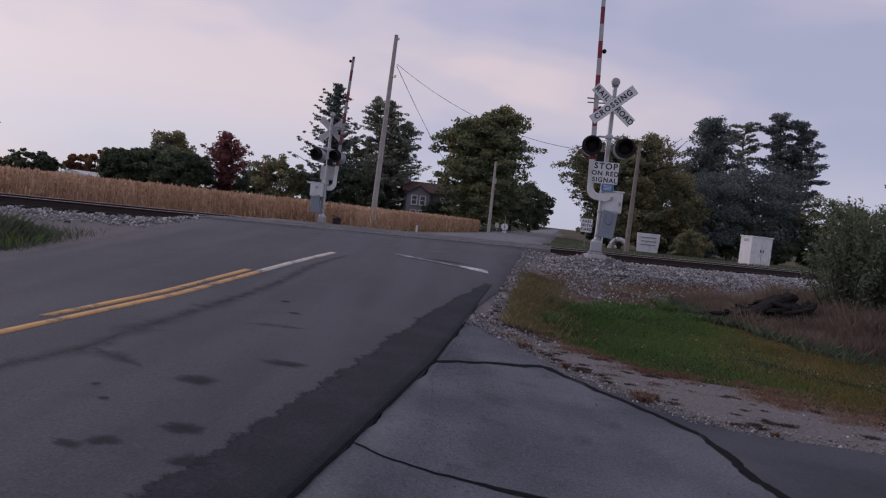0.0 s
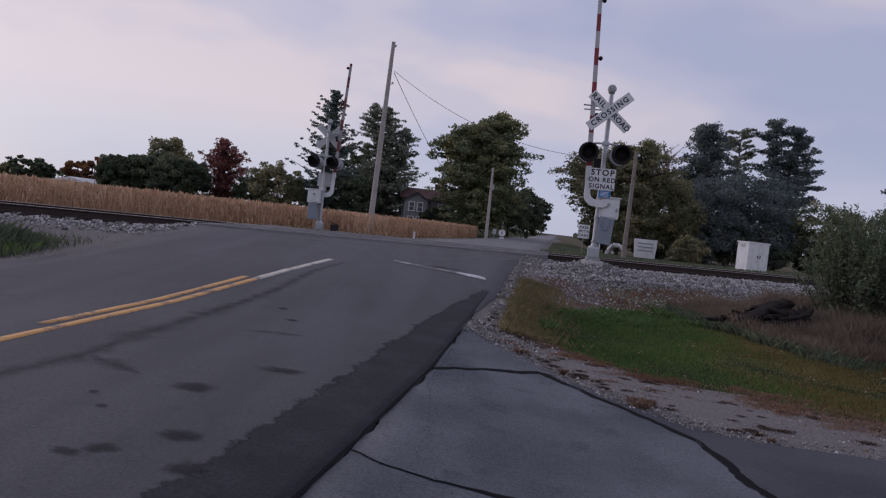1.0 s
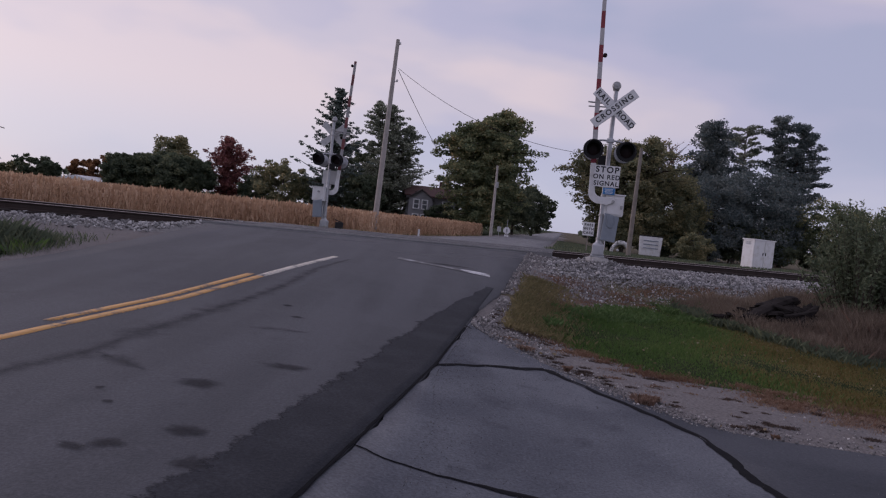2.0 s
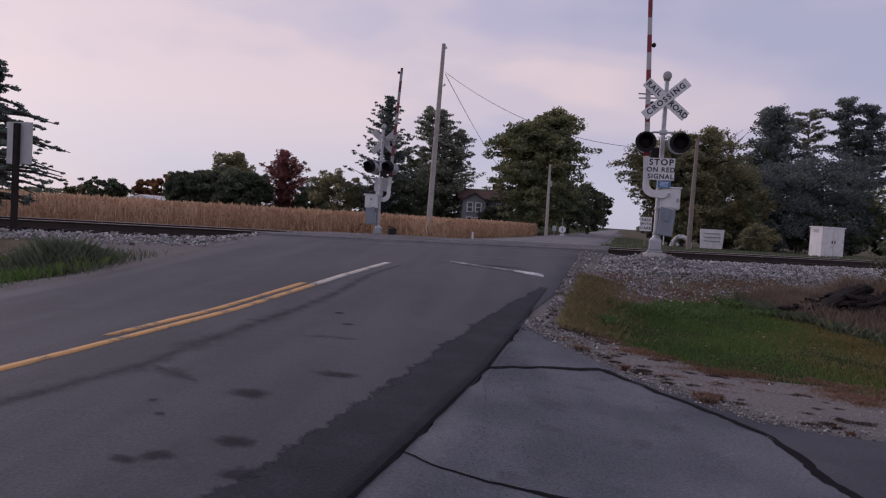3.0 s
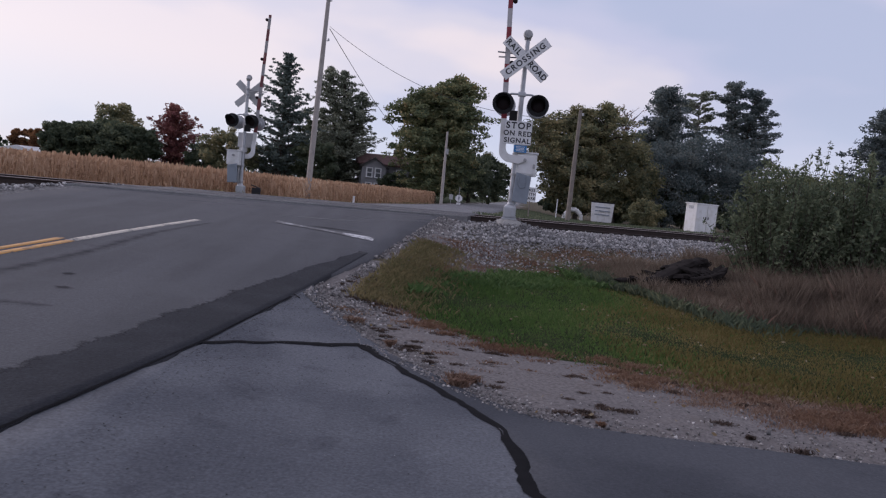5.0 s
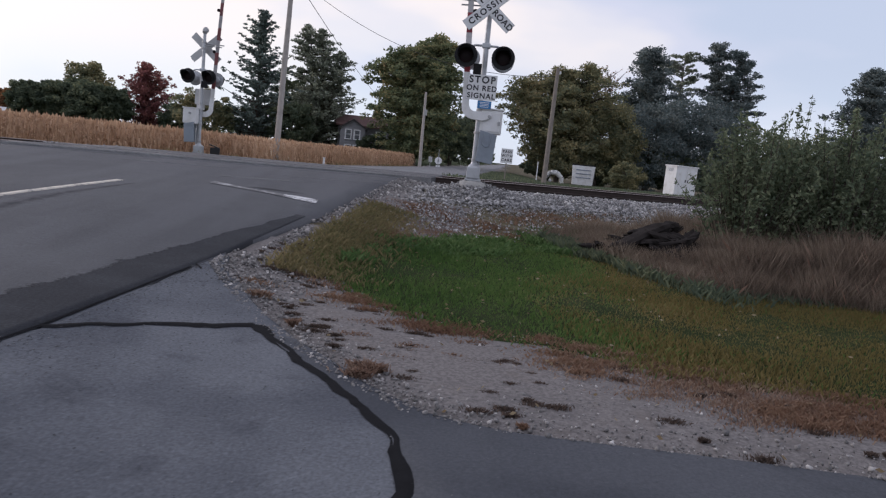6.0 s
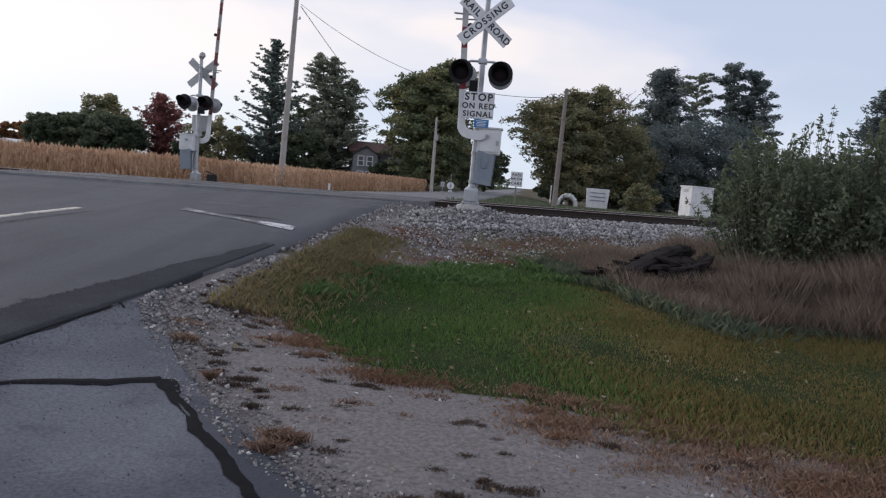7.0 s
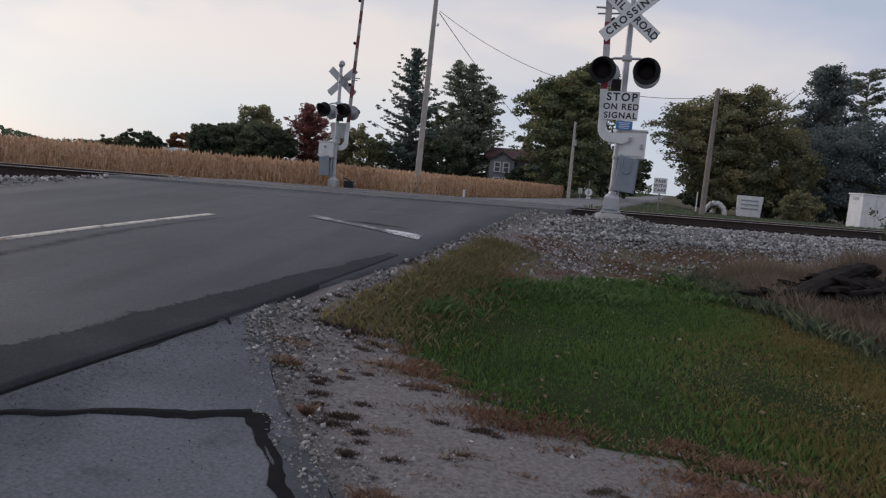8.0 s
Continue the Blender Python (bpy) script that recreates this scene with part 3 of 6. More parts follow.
def sheet(name, us, ys, mat, lift, label="", left=None, right=None, kind="structure", category="", rag=0.0, parent=None, straight=False):
    """A thin paved sheet between two edges (metres right of the seam, as functions of y), laid on the road's shape, with a turned-down rim."""
    rows = []
    for y in ys:
        a, b = left(y), right(y)
        for k in range(us + 1):
            u = a + (b - a) * k / us
            if rag and k in ((0,) if straight else (0, us)):
                u += rag * noise.noise((y * 2.1, k * 3.3, 1.0)) + 0.5 * rag * noise.noise((y * 7.0, k * 3.3, 2.0))
            x = u + 0.147 * (y - 6.0)
            rows.append((x, y, float(road_z(np.float64(x), np.float64(y))) + lift))
    w, h = us + 1, len(ys)
    idx = np.arange(w * h).reshape(h, w)
    F = np.stack([idx[:-1, :-1], idx[:-1, 1:], idx[1:, 1:], idx[1:, :-1]], -1).reshape(-1, 4).tolist()
    rim = list(idx[0]) + list(idx[1:, -1]) + list(idx[-1, -2::-1]) + list(idx[-2:0:-1, 0])
    V = list(rows)
    down = {}
    for i in rim:
        down[i] = len(V)
        V.append((rows[i][0], rows[i][1], rows[i][2] - 0.06 - max(lift, 0)))
    for i, j in zip(rim, rim[1:] + rim[:1]):
        F.append([i, down[i], down[j], j])
    me = raw_mesh(name, V, F, mat, False)
    if parent is not None:
        return part(name, me, mat, parent, label)
    return solo(name, me, mat, label, category or name, kind)


# ---- plants ----
def patchy(x, y, s, k):
    return wobble(x, y, s, k)


def leaf_quads(centres, size, rng, flat=0.0, long=1.0):
    """One small bent-diamond leaf (a quad) at each centre, turned at random."""
    n = len(centres)
    a = rng.normal(size=(n, 3))
    a[:, 2] *= 1 - flat
    a /= np.linalg.norm(a, axis=1, keepdims=True)
    b = np.cross(a, rng.normal(size=(n, 3)))
    b /= np.linalg.norm(b, axis=1, keepdims=True)
    s = (size * rng.uniform(0.6, 1.3, n))[:, None]
    v = np.stack([centres - a * s * long, centres + b * s * 0.55, centres + a * s * long, centres - b * s * 0.55], 1)
    f = np.arange(4 * n).reshape(n, 4)
    return v.reshape(-1, 3), f


def limb_mesh(name, height, radius, rng, limbs, spread, mat, split=0.35):
    bm = bmesh.new()
    top = Vector((0, 0, height))
    pts = [Vector((0, 0, -0.15)), Vector((0, 0, 0.25)), top * 0.35, top * 0.7, top]
    tube(bm, pts, [radius * 1.5, radius * 1.05, radius * 0.85, radius * 0.5, radius * 0.12], 8)
    for k in range(limbs):
        t = rng.uniform(split, 0.92)
        a = rng.uniform(0, 2 * math.pi)
        start = top * t
        reach = spread * (1.1 - t) * rng.uniform(0.6, 1.0)
        mid = start + Vector((math.cos(a) * reach * 0.5, math.sin(a) * reach * 0.5, reach * 0.45))
        end = start + Vector((math.cos(a) * reach, math.sin(a) * reach, reach * rng.uniform(0.5, 0.95)))
        tube(bm, [start, mid, end], [radius * 0.42 * (1.1 - t), radius * 0.25 * (1.1 - t), radius * 0.05], 5)
    return to_mesh(bm, name, mat, True)


def leaf_tree(x, y, height, width, leaf, seed, label, name="tree", clumps=150, per=42, size=0.30, low=0.18, top=1.0, bark=None, gap=0.0):
    """A broad-leaved tree: trunk, limbs and a crown of clumped leaves with an uneven outline."""
    rng = np.random.default_rng(seed)
    t = thing(name, x, y, z_at(x, y), 0, label, "tree" if name != "bush" else "bush")
    part("trunk", limb_mesh("trunk", height * 0.82, max(0.05, height * 0.020), rng, 12, width * 0.5, bark or M_BARK), bark or M_BARK, t)
    d = rng.normal(size=(clumps, 3))
    d /= np.linalg.norm(d, axis=1, keepdims=True)
    r = rng.uniform(0.35, 1.0, clumps) ** 0.55
    lump = np.array([0.84 + 0.30 * noise.noise((float(p[0]) * 1.9 + seed, float(p[1]) * 1.9, float(p[2]) * 1.9)) for p in d])
    half = height * (1 - low) / 2
    c = d * (r * lump * 1.06)[:, None]
    taper = 1 - (1 - top) * np.clip(c[:, 2], 0, 1)
    c = c * np.array([width / 2, width / 2, half])
    c[:, :2] *= taper[:, None]
    c[:, 2] += height * low + half
    if gap:
        c = c[rng.uniform(0, 1, len(c)) > gap]
    cs = rng.uniform(0.45, 1.05, len(c)) * min(width, height) * 0.115
    ball = rng.normal(size=(len(c) * per, 3))
    ball *= (rng.uniform(0, 1, len(ball)) ** 0.45 / np.linalg.norm(ball, axis=1))[:, None]
    pts = np.repeat(c, per, 0) + ball * np.repeat(cs, per)[:, None] * np.array([1.15, 1.15, 0.80])
    pts[:, 2] = np.maximum(pts[:, 2], 0.15)
    v, f = leaf_quads(pts, size, rng, 0.2)
    part("crown", raw_mesh("crown", v, f, leaf), leaf, t)
    return t


def branch_tree(x, y, height, width, leaf, seed, label, name="tree", leaders=((0, 0, 1.0, 1.0),), profile=((0, 0.6), (0.4, 1.0), (1, 0.05)), branches=80, tufts=6, per=30,
                size=0.2, tuft=0.9, rise=0.35, droop=0.25, flat=0.5, low=0.08, inner=0.25, power=1.0, bark=None):
    """A tree grown branch by branch: each limb carries leaf tufts along its outer part, so that sky shows between the limbs.
    leaders: (dx, dy, share of the height, share of the width); profile: reach of the limbs by height."""
    rng = np.random.default_rng(seed)
    t = thing(name, x, y, z_at(x, y), 0, label, "tree")
    bm, centres, radii = bmesh.new(), [], []
    heights, reaches = zip(*profile)
    for dx, dy, hs, ws in leaders:
        h = height * hs
        fork = Vector((0, 0, h * 0.22))
        top = Vector((dx, dy, h))
        r = height * 0.017
        stem = [Vector((0, 0, -0.1)), fork, fork.lerp(top, 0.25) + Vector((dx, dy, 0)) * 0.25, fork.lerp(top, 0.65), top]
        tube(bm, stem, [r * 1.3, r, r * 0.75, r * 0.42, 0.03], 7)
        for k in range(int(branches * ws ** 0.5)):
            f = low + (0.985 - low) * ((k + rng.uniform(0, 1)) / (branches * ws ** 0.5)) ** power
            z = f * h
            side = min(1.0, max(0.0, (z - fork.z) / (h - fork.z)))
            start = Vector((dx * min(1, side * 1.25), dy * min(1, side * 1.25), z))
            a = rng.uniform(0, 2 * math.pi)
            q = width / 2 * ws * float(np.interp(f, heights, reaches)) * rng.uniform(0.55, 1.12)
            out = Vector((math.cos(a), math.sin(a), 0))
            def at(v):
                return start + out * (q * v) + Vector((0, 0, q * (rise * v - droop * v * v)))
            tube(bm, [start, at(0.5), at(1.0)], [0.03 + 0.022 * q, 0.02 + 0.010 * q, 0.012], 4)
            count = max(2, int(tufts * (0.4 + 0.6 * min(1, q / (width * 0.4)))))
            for v in np.linspace(inner, 1.0, count):
                p = at(v + rng.normal() * 0.05) + Vector((rng.normal(), rng.normal(), 0)) * 0.09 * q * v
                centres.append(p[:])
                radii.append(tuft * rng.uniform(0.55, 1.15) * (1.15 - 0.45 * v))
    part("trunk", bm, bark or M_BARK, t)
    c, w = np.array(centres), np.array(radii)
    ball = rng.normal(size=(len(c) * per, 3))
    ball *= (rng.uniform(0, 1, len(ball)) ** 0.4 / np.linalg.norm(ball, axis=1))[:, None]
    pts = np.repeat(c, per, 0) + ball * np.repeat(w, per)[:, None] * np.array([1.1, 1.1, flat])
    pts[:, 2] = np.maximum(pts[:, 2], 0.1)
    v, f = leaf_quads(pts, size, rng, 0.3, 1.1)
    part("crown", raw_mesh("crown", v, f, leaf), leaf, t)
    return t


def blades(points, height, width, rng, bend=0.35, mid=0.4):
    """Grass blades: narrow bent strips that taper to a tip."""
    n = len(points)
    a = rng.uniform(0, 2 * np.pi, n)
    side = np.stack([np.cos(a), np.sin(a), np.zeros(n)], 1)
    b = rng.uniform(0, 2 * np.pi, n)
    lean = np.stack([np.cos(b), np.sin(b), np.zeros(n)], 1) * (bend * rng.uniform(0.2, 1.0, n))[:, None]
    h = (np.broadcast_to(height, n) * rng.uniform(0.6, 1.25, n))[:, None]
    w = (width * rng.uniform(0.7, 1.3, n))[:, None]
    up = np.array([0, 0, 1.0])
    v = np.stack([points - side * w, points + side * w, points + up * h * 0.55 + lean * h * mid + side * w * 0.8,
                  points + up * h * (1 - 0.25 * bend) + lean * h], 1)
    return v.reshape(-1, 3), np.arange(4 * n).reshape(n, 4)


def stone_mesh(name, points, sizes, mat, rng):
    """Broken stones: each one a squashed, dented six-sided lump with its own edges."""
    base = np.array([(1, 0, 0), (-1, 0, 0), (0, 1, 0), (0, -1, 0), (0, 0, 0.8), (0, 0, -0.8)], float)
    tri = np.array([(0, 2, 4), (2, 1, 4), (1, 3, 4), (3, 0, 4), (2, 0, 5), (1, 2, 5), (3, 1, 5), (0, 3, 5)])
    n = len(points)
    q = rng.normal(size=(n, 4))
    q /= np.linalg.norm(q, axis=1, keepdims=True)
    w, x, y, z = q.T
    R = np.stack([np.stack([1 - 2 * (y * y + z * z), 2 * (x * y - z * w), 2 * (x * z + y * w)], -1),
                  np.stack([2 * (x * y + z * w), 1 - 2 * (x * x + z * z), 2 * (y * z - x * w)], -1),
                  np.stack([2 * (x * z - y * w), 2 * (y * z + x * w), 1 - 2 * (x * x + y * y)], -1)], 1)
    v = base[None] * rng.uniform(0.55, 1.25, (n, 6, 1)) + rng.normal(size=(n, 6, 3)) * 0.18
    v = np.einsum("nij,nkj->nki", R, v) * sizes[:, None, None] + points[:, None]
    f = (tri[None] + 6 * np.arange(n)[:, None, None]).reshape(-1, 3)
    return raw_mesh(name, v.reshape(-1, 3), f, mat)


# ---- ground, road and railway ----
build_ground()
ys_near = list(np.arange(-14, 30, 0.35))
ys_far = list(np.arange(30, 100, 3.0)) + list(np.arange(100, 700, 30.0))


def road_right(y):
    """The ragged right edge of the asphalt: the seam, then the gravel beside the crossing."""
    if y < 8.3:
        return seam_u(y)
    rough = 0.10 * noise.noise((y * 1.9, 4, 0)) + 0.05 * noise.noise((y * 5.5, 9, 0))
    return float(np.interp(y, EDGE_Y, EDGE_U)) + rough * min(1, y - 8.3)


road = sheet("road", 14, ys_near, M_ROAD, 0.0, "weathered grey asphalt road with worn patches", lambda y: float(np.interp(y, LEFT_Y, LEFT_U)), road_right, category="road", rag=0.05, straight=True)
sheet("road_far", 6, ys_far, M_FARROAD, -0.01, "pale asphalt road running on beyond the tracks", lambda y: -6.2, lambda y: 0.0, category="road")
strip = sheet("dark_strip", 8, list(np.arange(-10, 11.5, 0.18)), M_FRAYED, 0.005, "dark ragged asphalt strip along the road edge",
      lambda y: float(np.interp(y, (-10, 2, 4, 6, 8, 10, 11.5), (-0.90, -0.78, -0.74, -0.70, -0.64, -0.42, -0.16))) + 0.08 * noise.noise((y * 1.6, 0, 0)),
      lambda y: seam_u(y) - 0.012, category="road", rag=0.09, parent=road, straight=True)
def fray(ob, across_count):
    """Cover of the strip: none at its outer edge, full from a third of its width."""
    me = ob.data
    k = np.arange(len(me.vertices)) % (across_count + 1)
    top = np.arange(len(me.vertices)) < len(me.vertices) // (across_count + 1) * (across_count + 1)
    cover = np.where(top, np.minimum(1.6, np.array([-0.5, 0.0, 0.42, 0.9, 1.6, 1.6, 1.6, 1.6, 1.6])[k]), -1.0)
    me.attributes.new("cover", "FLOAT", "POINT").data.foreach_set("value", np.asarray(cover, np.float32))


fray(strip, 8)
apron = sheet("apron", 40, list(np.arange(-6, 4.0, 0.30)) + list(np.arange(4.0, 6.0, 0.07)) + list(np.arange(6.0, 8.75, 0.27)), M_APRON, -0.004, "old cracked grey concrete apron beside the road",
              lambda y: seam_u(y) + 0.012, lambda y: max(0.05, float(np.interp(y, GRAVEL_Y, GRAVEL_X)) - 0.147 * (y - 6)), category="pavement", rag=0.06)


def tar_crack(points, width, lift=0.006, seed=0, wander=1.0):
    """A tar-filled crack that wanders along points, as a low ribbon on the apron."""
    pts, rng = [], np.random.default_rng(seed)
    for (ax, ay, aw), (bx, by, bw) in zip(points, points[1:]):
        steps = max(2, int(math.hypot(bx - ax, by - ay) / 0.06))
        pts += [(ax + (bx - ax) * k / steps, ay + (by - ay) * k / steps, aw + (bw - aw) * k / steps) for k in range(steps)]
    pts.append(points[-1])
    bm, rows = bmesh.new(), []
    for k, (x, y, w) in enumerate(pts):
        (px, py, _), (qx, qy, _) = pts[max(k - 1, 0)], pts[min(k + 1, len(pts) - 1)]
        d = Vector((qx - px, qy - py, 0)).normalized()
        s = Vector((-d.y, d.x, 0))
        shift = wander * (0.035 * noise.noise((x * 4, y * 4, seed)) + 0.015 * noise.noise((x * 15, y * 15, seed)))
        wa, wb = (width * w * (0.5 + 0.22 * noise.noise((x * 6, y * 6, seed + 3.1 * i)) + rng.uniform(-0.07, 0.07)) for i in (1, 2))
        row = []
        for off, up in ((wa + shift, 0.0), (shift, 0.004), (shift - wb, 0.0)):
            p = Vector((x, y, 0)) + s * off
            row.append(bm.verts.new((p.x, p.y, float(road_z(np.float64(p.x), np.float64(p.y))) + lift + up - 0.006)))
        rows.append(row)
    for a, b in zip(rows, rows[1:]):
        for i in (0, 1):
            bm.faces.new((a[i], b[i], b[i + 1], a[i + 1]))
    part("tar_crack", bm, M_TAR, apron, "black tar-filled crack")


CURVE = [(1.08, 6.80, 1.3), (1.32, 6.45, 0.9), (1.58, 6.05, 1.0), (1.86, 5.62, 0.9), (2.08, 5.20, 1.0), (2.17, 4.75, 1.2), (2.16, 4.30, 1.4), (2.28, 3.75, 1.3), (2.55, 3.0, 1.2), (2.9, 2.2, 1.0), (3.5, 0.6, 1.0), (4.3, -1.6, 0.8), (5.2, -5.8, 0.6)]
tar_crack([(0.0, 6.0, 0.7), (0.35, 6.32, 0.8), (0.72, 6.58, 1.0), (1.08, 6.80, 1.2)], 0.075, seed=1)
tar_crack(CURVE, 0.088, seed=2)
tar_crack([(-0.38, 3.66, 0.25), (-0.20, 3.58, 0.3), (0.04, 3.53, 0.4), (0.30, 3.50, 0.6), (0.48, 3.49, 1.1), (0.9, 3.46, 1.0), (1.41, 3.46, 0.8)], 0.055, seed=3)
tar_crack([(0.147 * (y - 6) + seam_u(y) - 0.002, y, 0.7) for y in np.arange(-4, 8.2, 0.4)], 0.036, lift=0.006, seed=4, wander=0.15)
tar_crack([(0.25, 8.15, 0.6), (0.36, 8.02, 0.5)], 0.05, seed=5)


def side_left(y):
    return float(np.interp(y, [p[1] for p in CURVE[::-1]], [p[0] for p in CURVE[::-1]])) - 0.147 * (y - 6)


sheet("side_strip", 24, list(np.arange(-5.9, 2.2, 0.3)) + list(np.arange(2.2, 6.65, 0.07)), M_SIDE, 0.002, "darker worn asphalt between the tar crack and the gravel", side_left,
      lambda y: max(side_left(y) + 0.02, float(np.interp(y, GRAVEL_Y, GRAVEL_X)) - 0.147 * (y - 6) - 0.03), rag=0.05, parent=apron, straight=False)


def road_line(name, u0, u1, y0, y1, mat, lift, label, step=0.3):
    ys = list(np.linspace(y0, y1, max(2, int((y1 - y0) / step))))
    return sheet(name, 1, ys, mat, lift, label, lambda y: u0, lambda y: u1, rag=0.012, parent=road)


road_line("solid_yellow_line", -3.01, -2.915, -14, 9.2, M_YELLOW, 0.006, "worn solid yellow line")
road_line("faded_line", -3.02, -2.91, 9.2, 12.35, M_FADED, 0.006, "bleached end of the yellow line")
road_line("broken_yellow_line", -3.17, -3.085, 5.5, 9.3, M_YELLOW, 0.006, "worn broken yellow line")
bm = bmesh.new()
for a, b, c, d in (((-1.02, 13.42), (-0.45, 13.12), 0.30, 0.18), ((-0.45, 13.12), (0.20, 12.92), 0.16, 0.26), ((0.20, 12.92), (0.74, 12.76), 0.30, 0.40)):
    steps = 6
    for k in range(steps):
        q = []
        for t, w in ((k / steps, c + (d - c) * k / steps), ((k + 1) / steps, c + (d - c) * (k + 1) / steps)):
            x, y = a[0] + (b[0] - a[0]) * t, a[1] + (b[1] - a[1]) * t
            j = 0.03 * noise.noise((x * 8, y * 8, 0))
            for s in (-1, 1):
                yy = y + s * w / 2 + j
                q.append(bm.verts.new((x, yy, float(road_z(np.float64(x), np.float64(yy))) + 0.008)))
        bm.faces.new((q[0], q[2], q[3], q[1]))
for f in bm.faces:
    f.material_index = 1 if f.calc_center_median().x < 0.2 else 0
part("stop_line", bm, (M_WHITELINE, M_WORNLINE), road, "worn white stop line")


def stain(x, y, a, b, seed):
    """A dark oily blot on the asphalt that thins out towards a frayed rim."""
    V, F, C = [], [], []
    def put(px, py, cover):
        V.append((px, py, float(road_z(np.float64(px), np.float64(py))) + 0.0045))
        C.append(cover)
    put(x, y, 1.0)
    for ring, cover in ((0.5, 0.85), (0.85, 0.5), (1.25, 0.0)):
        for k in range(28):
            t = 2 * math.pi * k / 28
            r = ring * (1 + 0.45 * noise.noise((math.cos(t) * 1.7, math.sin(t) * 1.7, seed)))
            put(x + a * r * math.cos(t), y + b * r * math.sin(t), cover)
    for k in range(28):
        j = (k + 1) % 28
        F.append((0, 1 + k, 1 + j, 1 + j))
        for q in (0, 1):
            F.append((1 + 28 * q + k, 29 + 28 * q + k, 29 + 28 * q + j, 1 + 28 * q + j))
    me = bpy.data.meshes.new("stain")
    me.from_pydata(V, [], [f[:3] if f[2] == f[3] else f for f in F])
    me.attributes.new("cover", "FLOAT", "POINT").data.foreach_set("value", C)
    me.materials.append(M_BLOT)
    part("stain", me, M_BLOT, road, "dark oil stain")


def smear(points, w, seed):
    """A long faint tar smear along the road."""
    pts = [Vector(p) for p in points]
    fine = [pts[i].lerp(pts[i + 1], k / 14) for i in range(len(pts) - 1) for k in range(14)]
    V, F, C = [], [], []
    for k, p in enumerate(fine):
        ww = w * math.sin(math.pi * (k + 0.5) / len(fine)) ** 0.5 * (1.3 + 0.8 * noise.noise((p.x * 3, p.y * 3, seed)))
        d = (fine[min(k + 1, len(fine) - 1)] - fine[max(k - 1, 0)]).normalized()
        for s, cover in ((-1.6, 0.0), (0, 0.62), (1.6, 0.0)):
            x, y = p.x - d.y * s * ww, p.y + d.x * s * ww
            V.append((x, y, float(road_z(np.float64(x), np.float64(y))) + 0.0035))
            C.append(cover)
    for k in range(len(fine) - 1):
        for i in (0, 1):
            F.append((3 * k + i, 3 * k + 3 + i, 3 * k + 4 + i, 3 * k + 1 + i))
    me = bpy.data.meshes.new("tar_smear")
    me.from_pydata(V, [], F)
    me.attributes.new("cover", "FLOAT", "POINT").data.foreach_set("value", C)
    me.materials.append(M_BLOT)
    return part("tar_smear", me, M_BLOT, road, "faint dark tar smear")


def pale_smear(s0, s1, n, w, seed):
    a, b, c = (track_point(s0 + (s1 - s0) * t, n) for t in (0, 0.5, 1))
    ob = smear((a, b, c), w, seed)
    ob.name = "pale_smear"
    ob["label"] = "pale worn streak in the asphalt"
    ob.data.materials[0] = M_PALEBLOT


smear(((-2.85, 2.6), (-2.61, 4.05), (-2.46, 4.72), (-2.42, 5.44), (-2.34, 6.29), (-2.24, 7.25), (-2.07, 8.66), (-2.0, 10.5), (-1.75, 12.3)), 0.11, 3)
smear(((-2.4, 4.75), (-2.15, 4.6), (-1.9, 4.45)), 0.07, 8)
smear(((-1.75, 6.25), (-1.5, 6.33), (-1.2, 6.38)), 0.06, 12)
pale_smear(-5.2, -1.2, -1.35, 0.13, 20)
pale_smear(-1.4, 1.6, -1.5, 0.15, 21)
pale_smear(0.4, 2.6, -2.4, 0.16, 22)
pale_smear(-3.0, -1.0, -3.6, 0.13, 23)
pale_smear(-1.6, 0.6, -2.9, 0.10, 24)
pale_smear(-4.4, -2.4, -2.2, 0.10, 25)
for k, (x, y, a, b) in enumerate(((-1.10, 5.07, 0.17, 0.09), (-1.25, 3.46, 0.12, 0.08), (-1.52, 3.14, 0.09, 0.07), (-1.64, 3.05, 0.08, 0.05), (-1.72, 7.6, 0.06, 0.06), (-1.48, 7.02, 0.08, 0.06),
                                  (-1.5, 4.33, 0.15, 0.10), (-1.06, 3.06, 0.10, 0.10), (-1.97, 3.96, 0.03, 0.03), (-1.81, 3.73, 0.03, 0.03), (0.0, 13.4, 0.5, 0.10))):
    stain(x, y, a, b, 11.3 * k + 0.7)


def rail_profile():
    return ((-0.070, 0.0), (0.070, 0.0), (0.068, 0.018), (0.012, 0.034), (0.010, 0.125), (0.036, 0.138), (0.037, 0.160), (0.030, 0.168),
            (-0.030, 0.168), (-0.037, 0.160), (-0.036, 0.138), (-0.010, 0.125), (-0.012, 0.034), (-0.068, 0.018))


RAIL_TOP = 0.70
track = thing("railway_track", *track_point(0, 0.75), 0, 0, "single railway track with rusty rails on dark wooden ties", "railway track", kind="structure")
track_m = track.matrix_world.copy()


def rail(n):
    bm, rows = bmesh.new(), []
    prof = rail_profile()
    for s in (-600, -60, -20, 0, 20, 60, 600):
        x, y = track_point(s, n)
        rows.append([bm.verts.new((x - TR_Y * a, y + TR_X * a, RAIL_TOP - 0.168 + h)) for a, h in prof])
    for r0, r1 in zip(rows, rows[1:]):
        for k in range(len(prof)):
            j = (k + 1) % len(prof)
            f = bm.faces.new((r0[k], r0[j], r1[j], r1[k]))
            f.material_index = 1 if k in (6, 7, 8) else 0
    bmesh.ops.recalc_face_normals(bm, faces=bm.faces)
    bmesh.ops.translate(bm, verts=bm.verts, vec=-track_m.translation)
    part("rail", bm, (M_RAIL, M_RAILHEAD), track, "steel rail with a bright worn head")


rail(0.0)
rail(1.505)
bm = bmesh.new()
box(bm, (0.22, 2.55, 0.17), bevel=0.012)
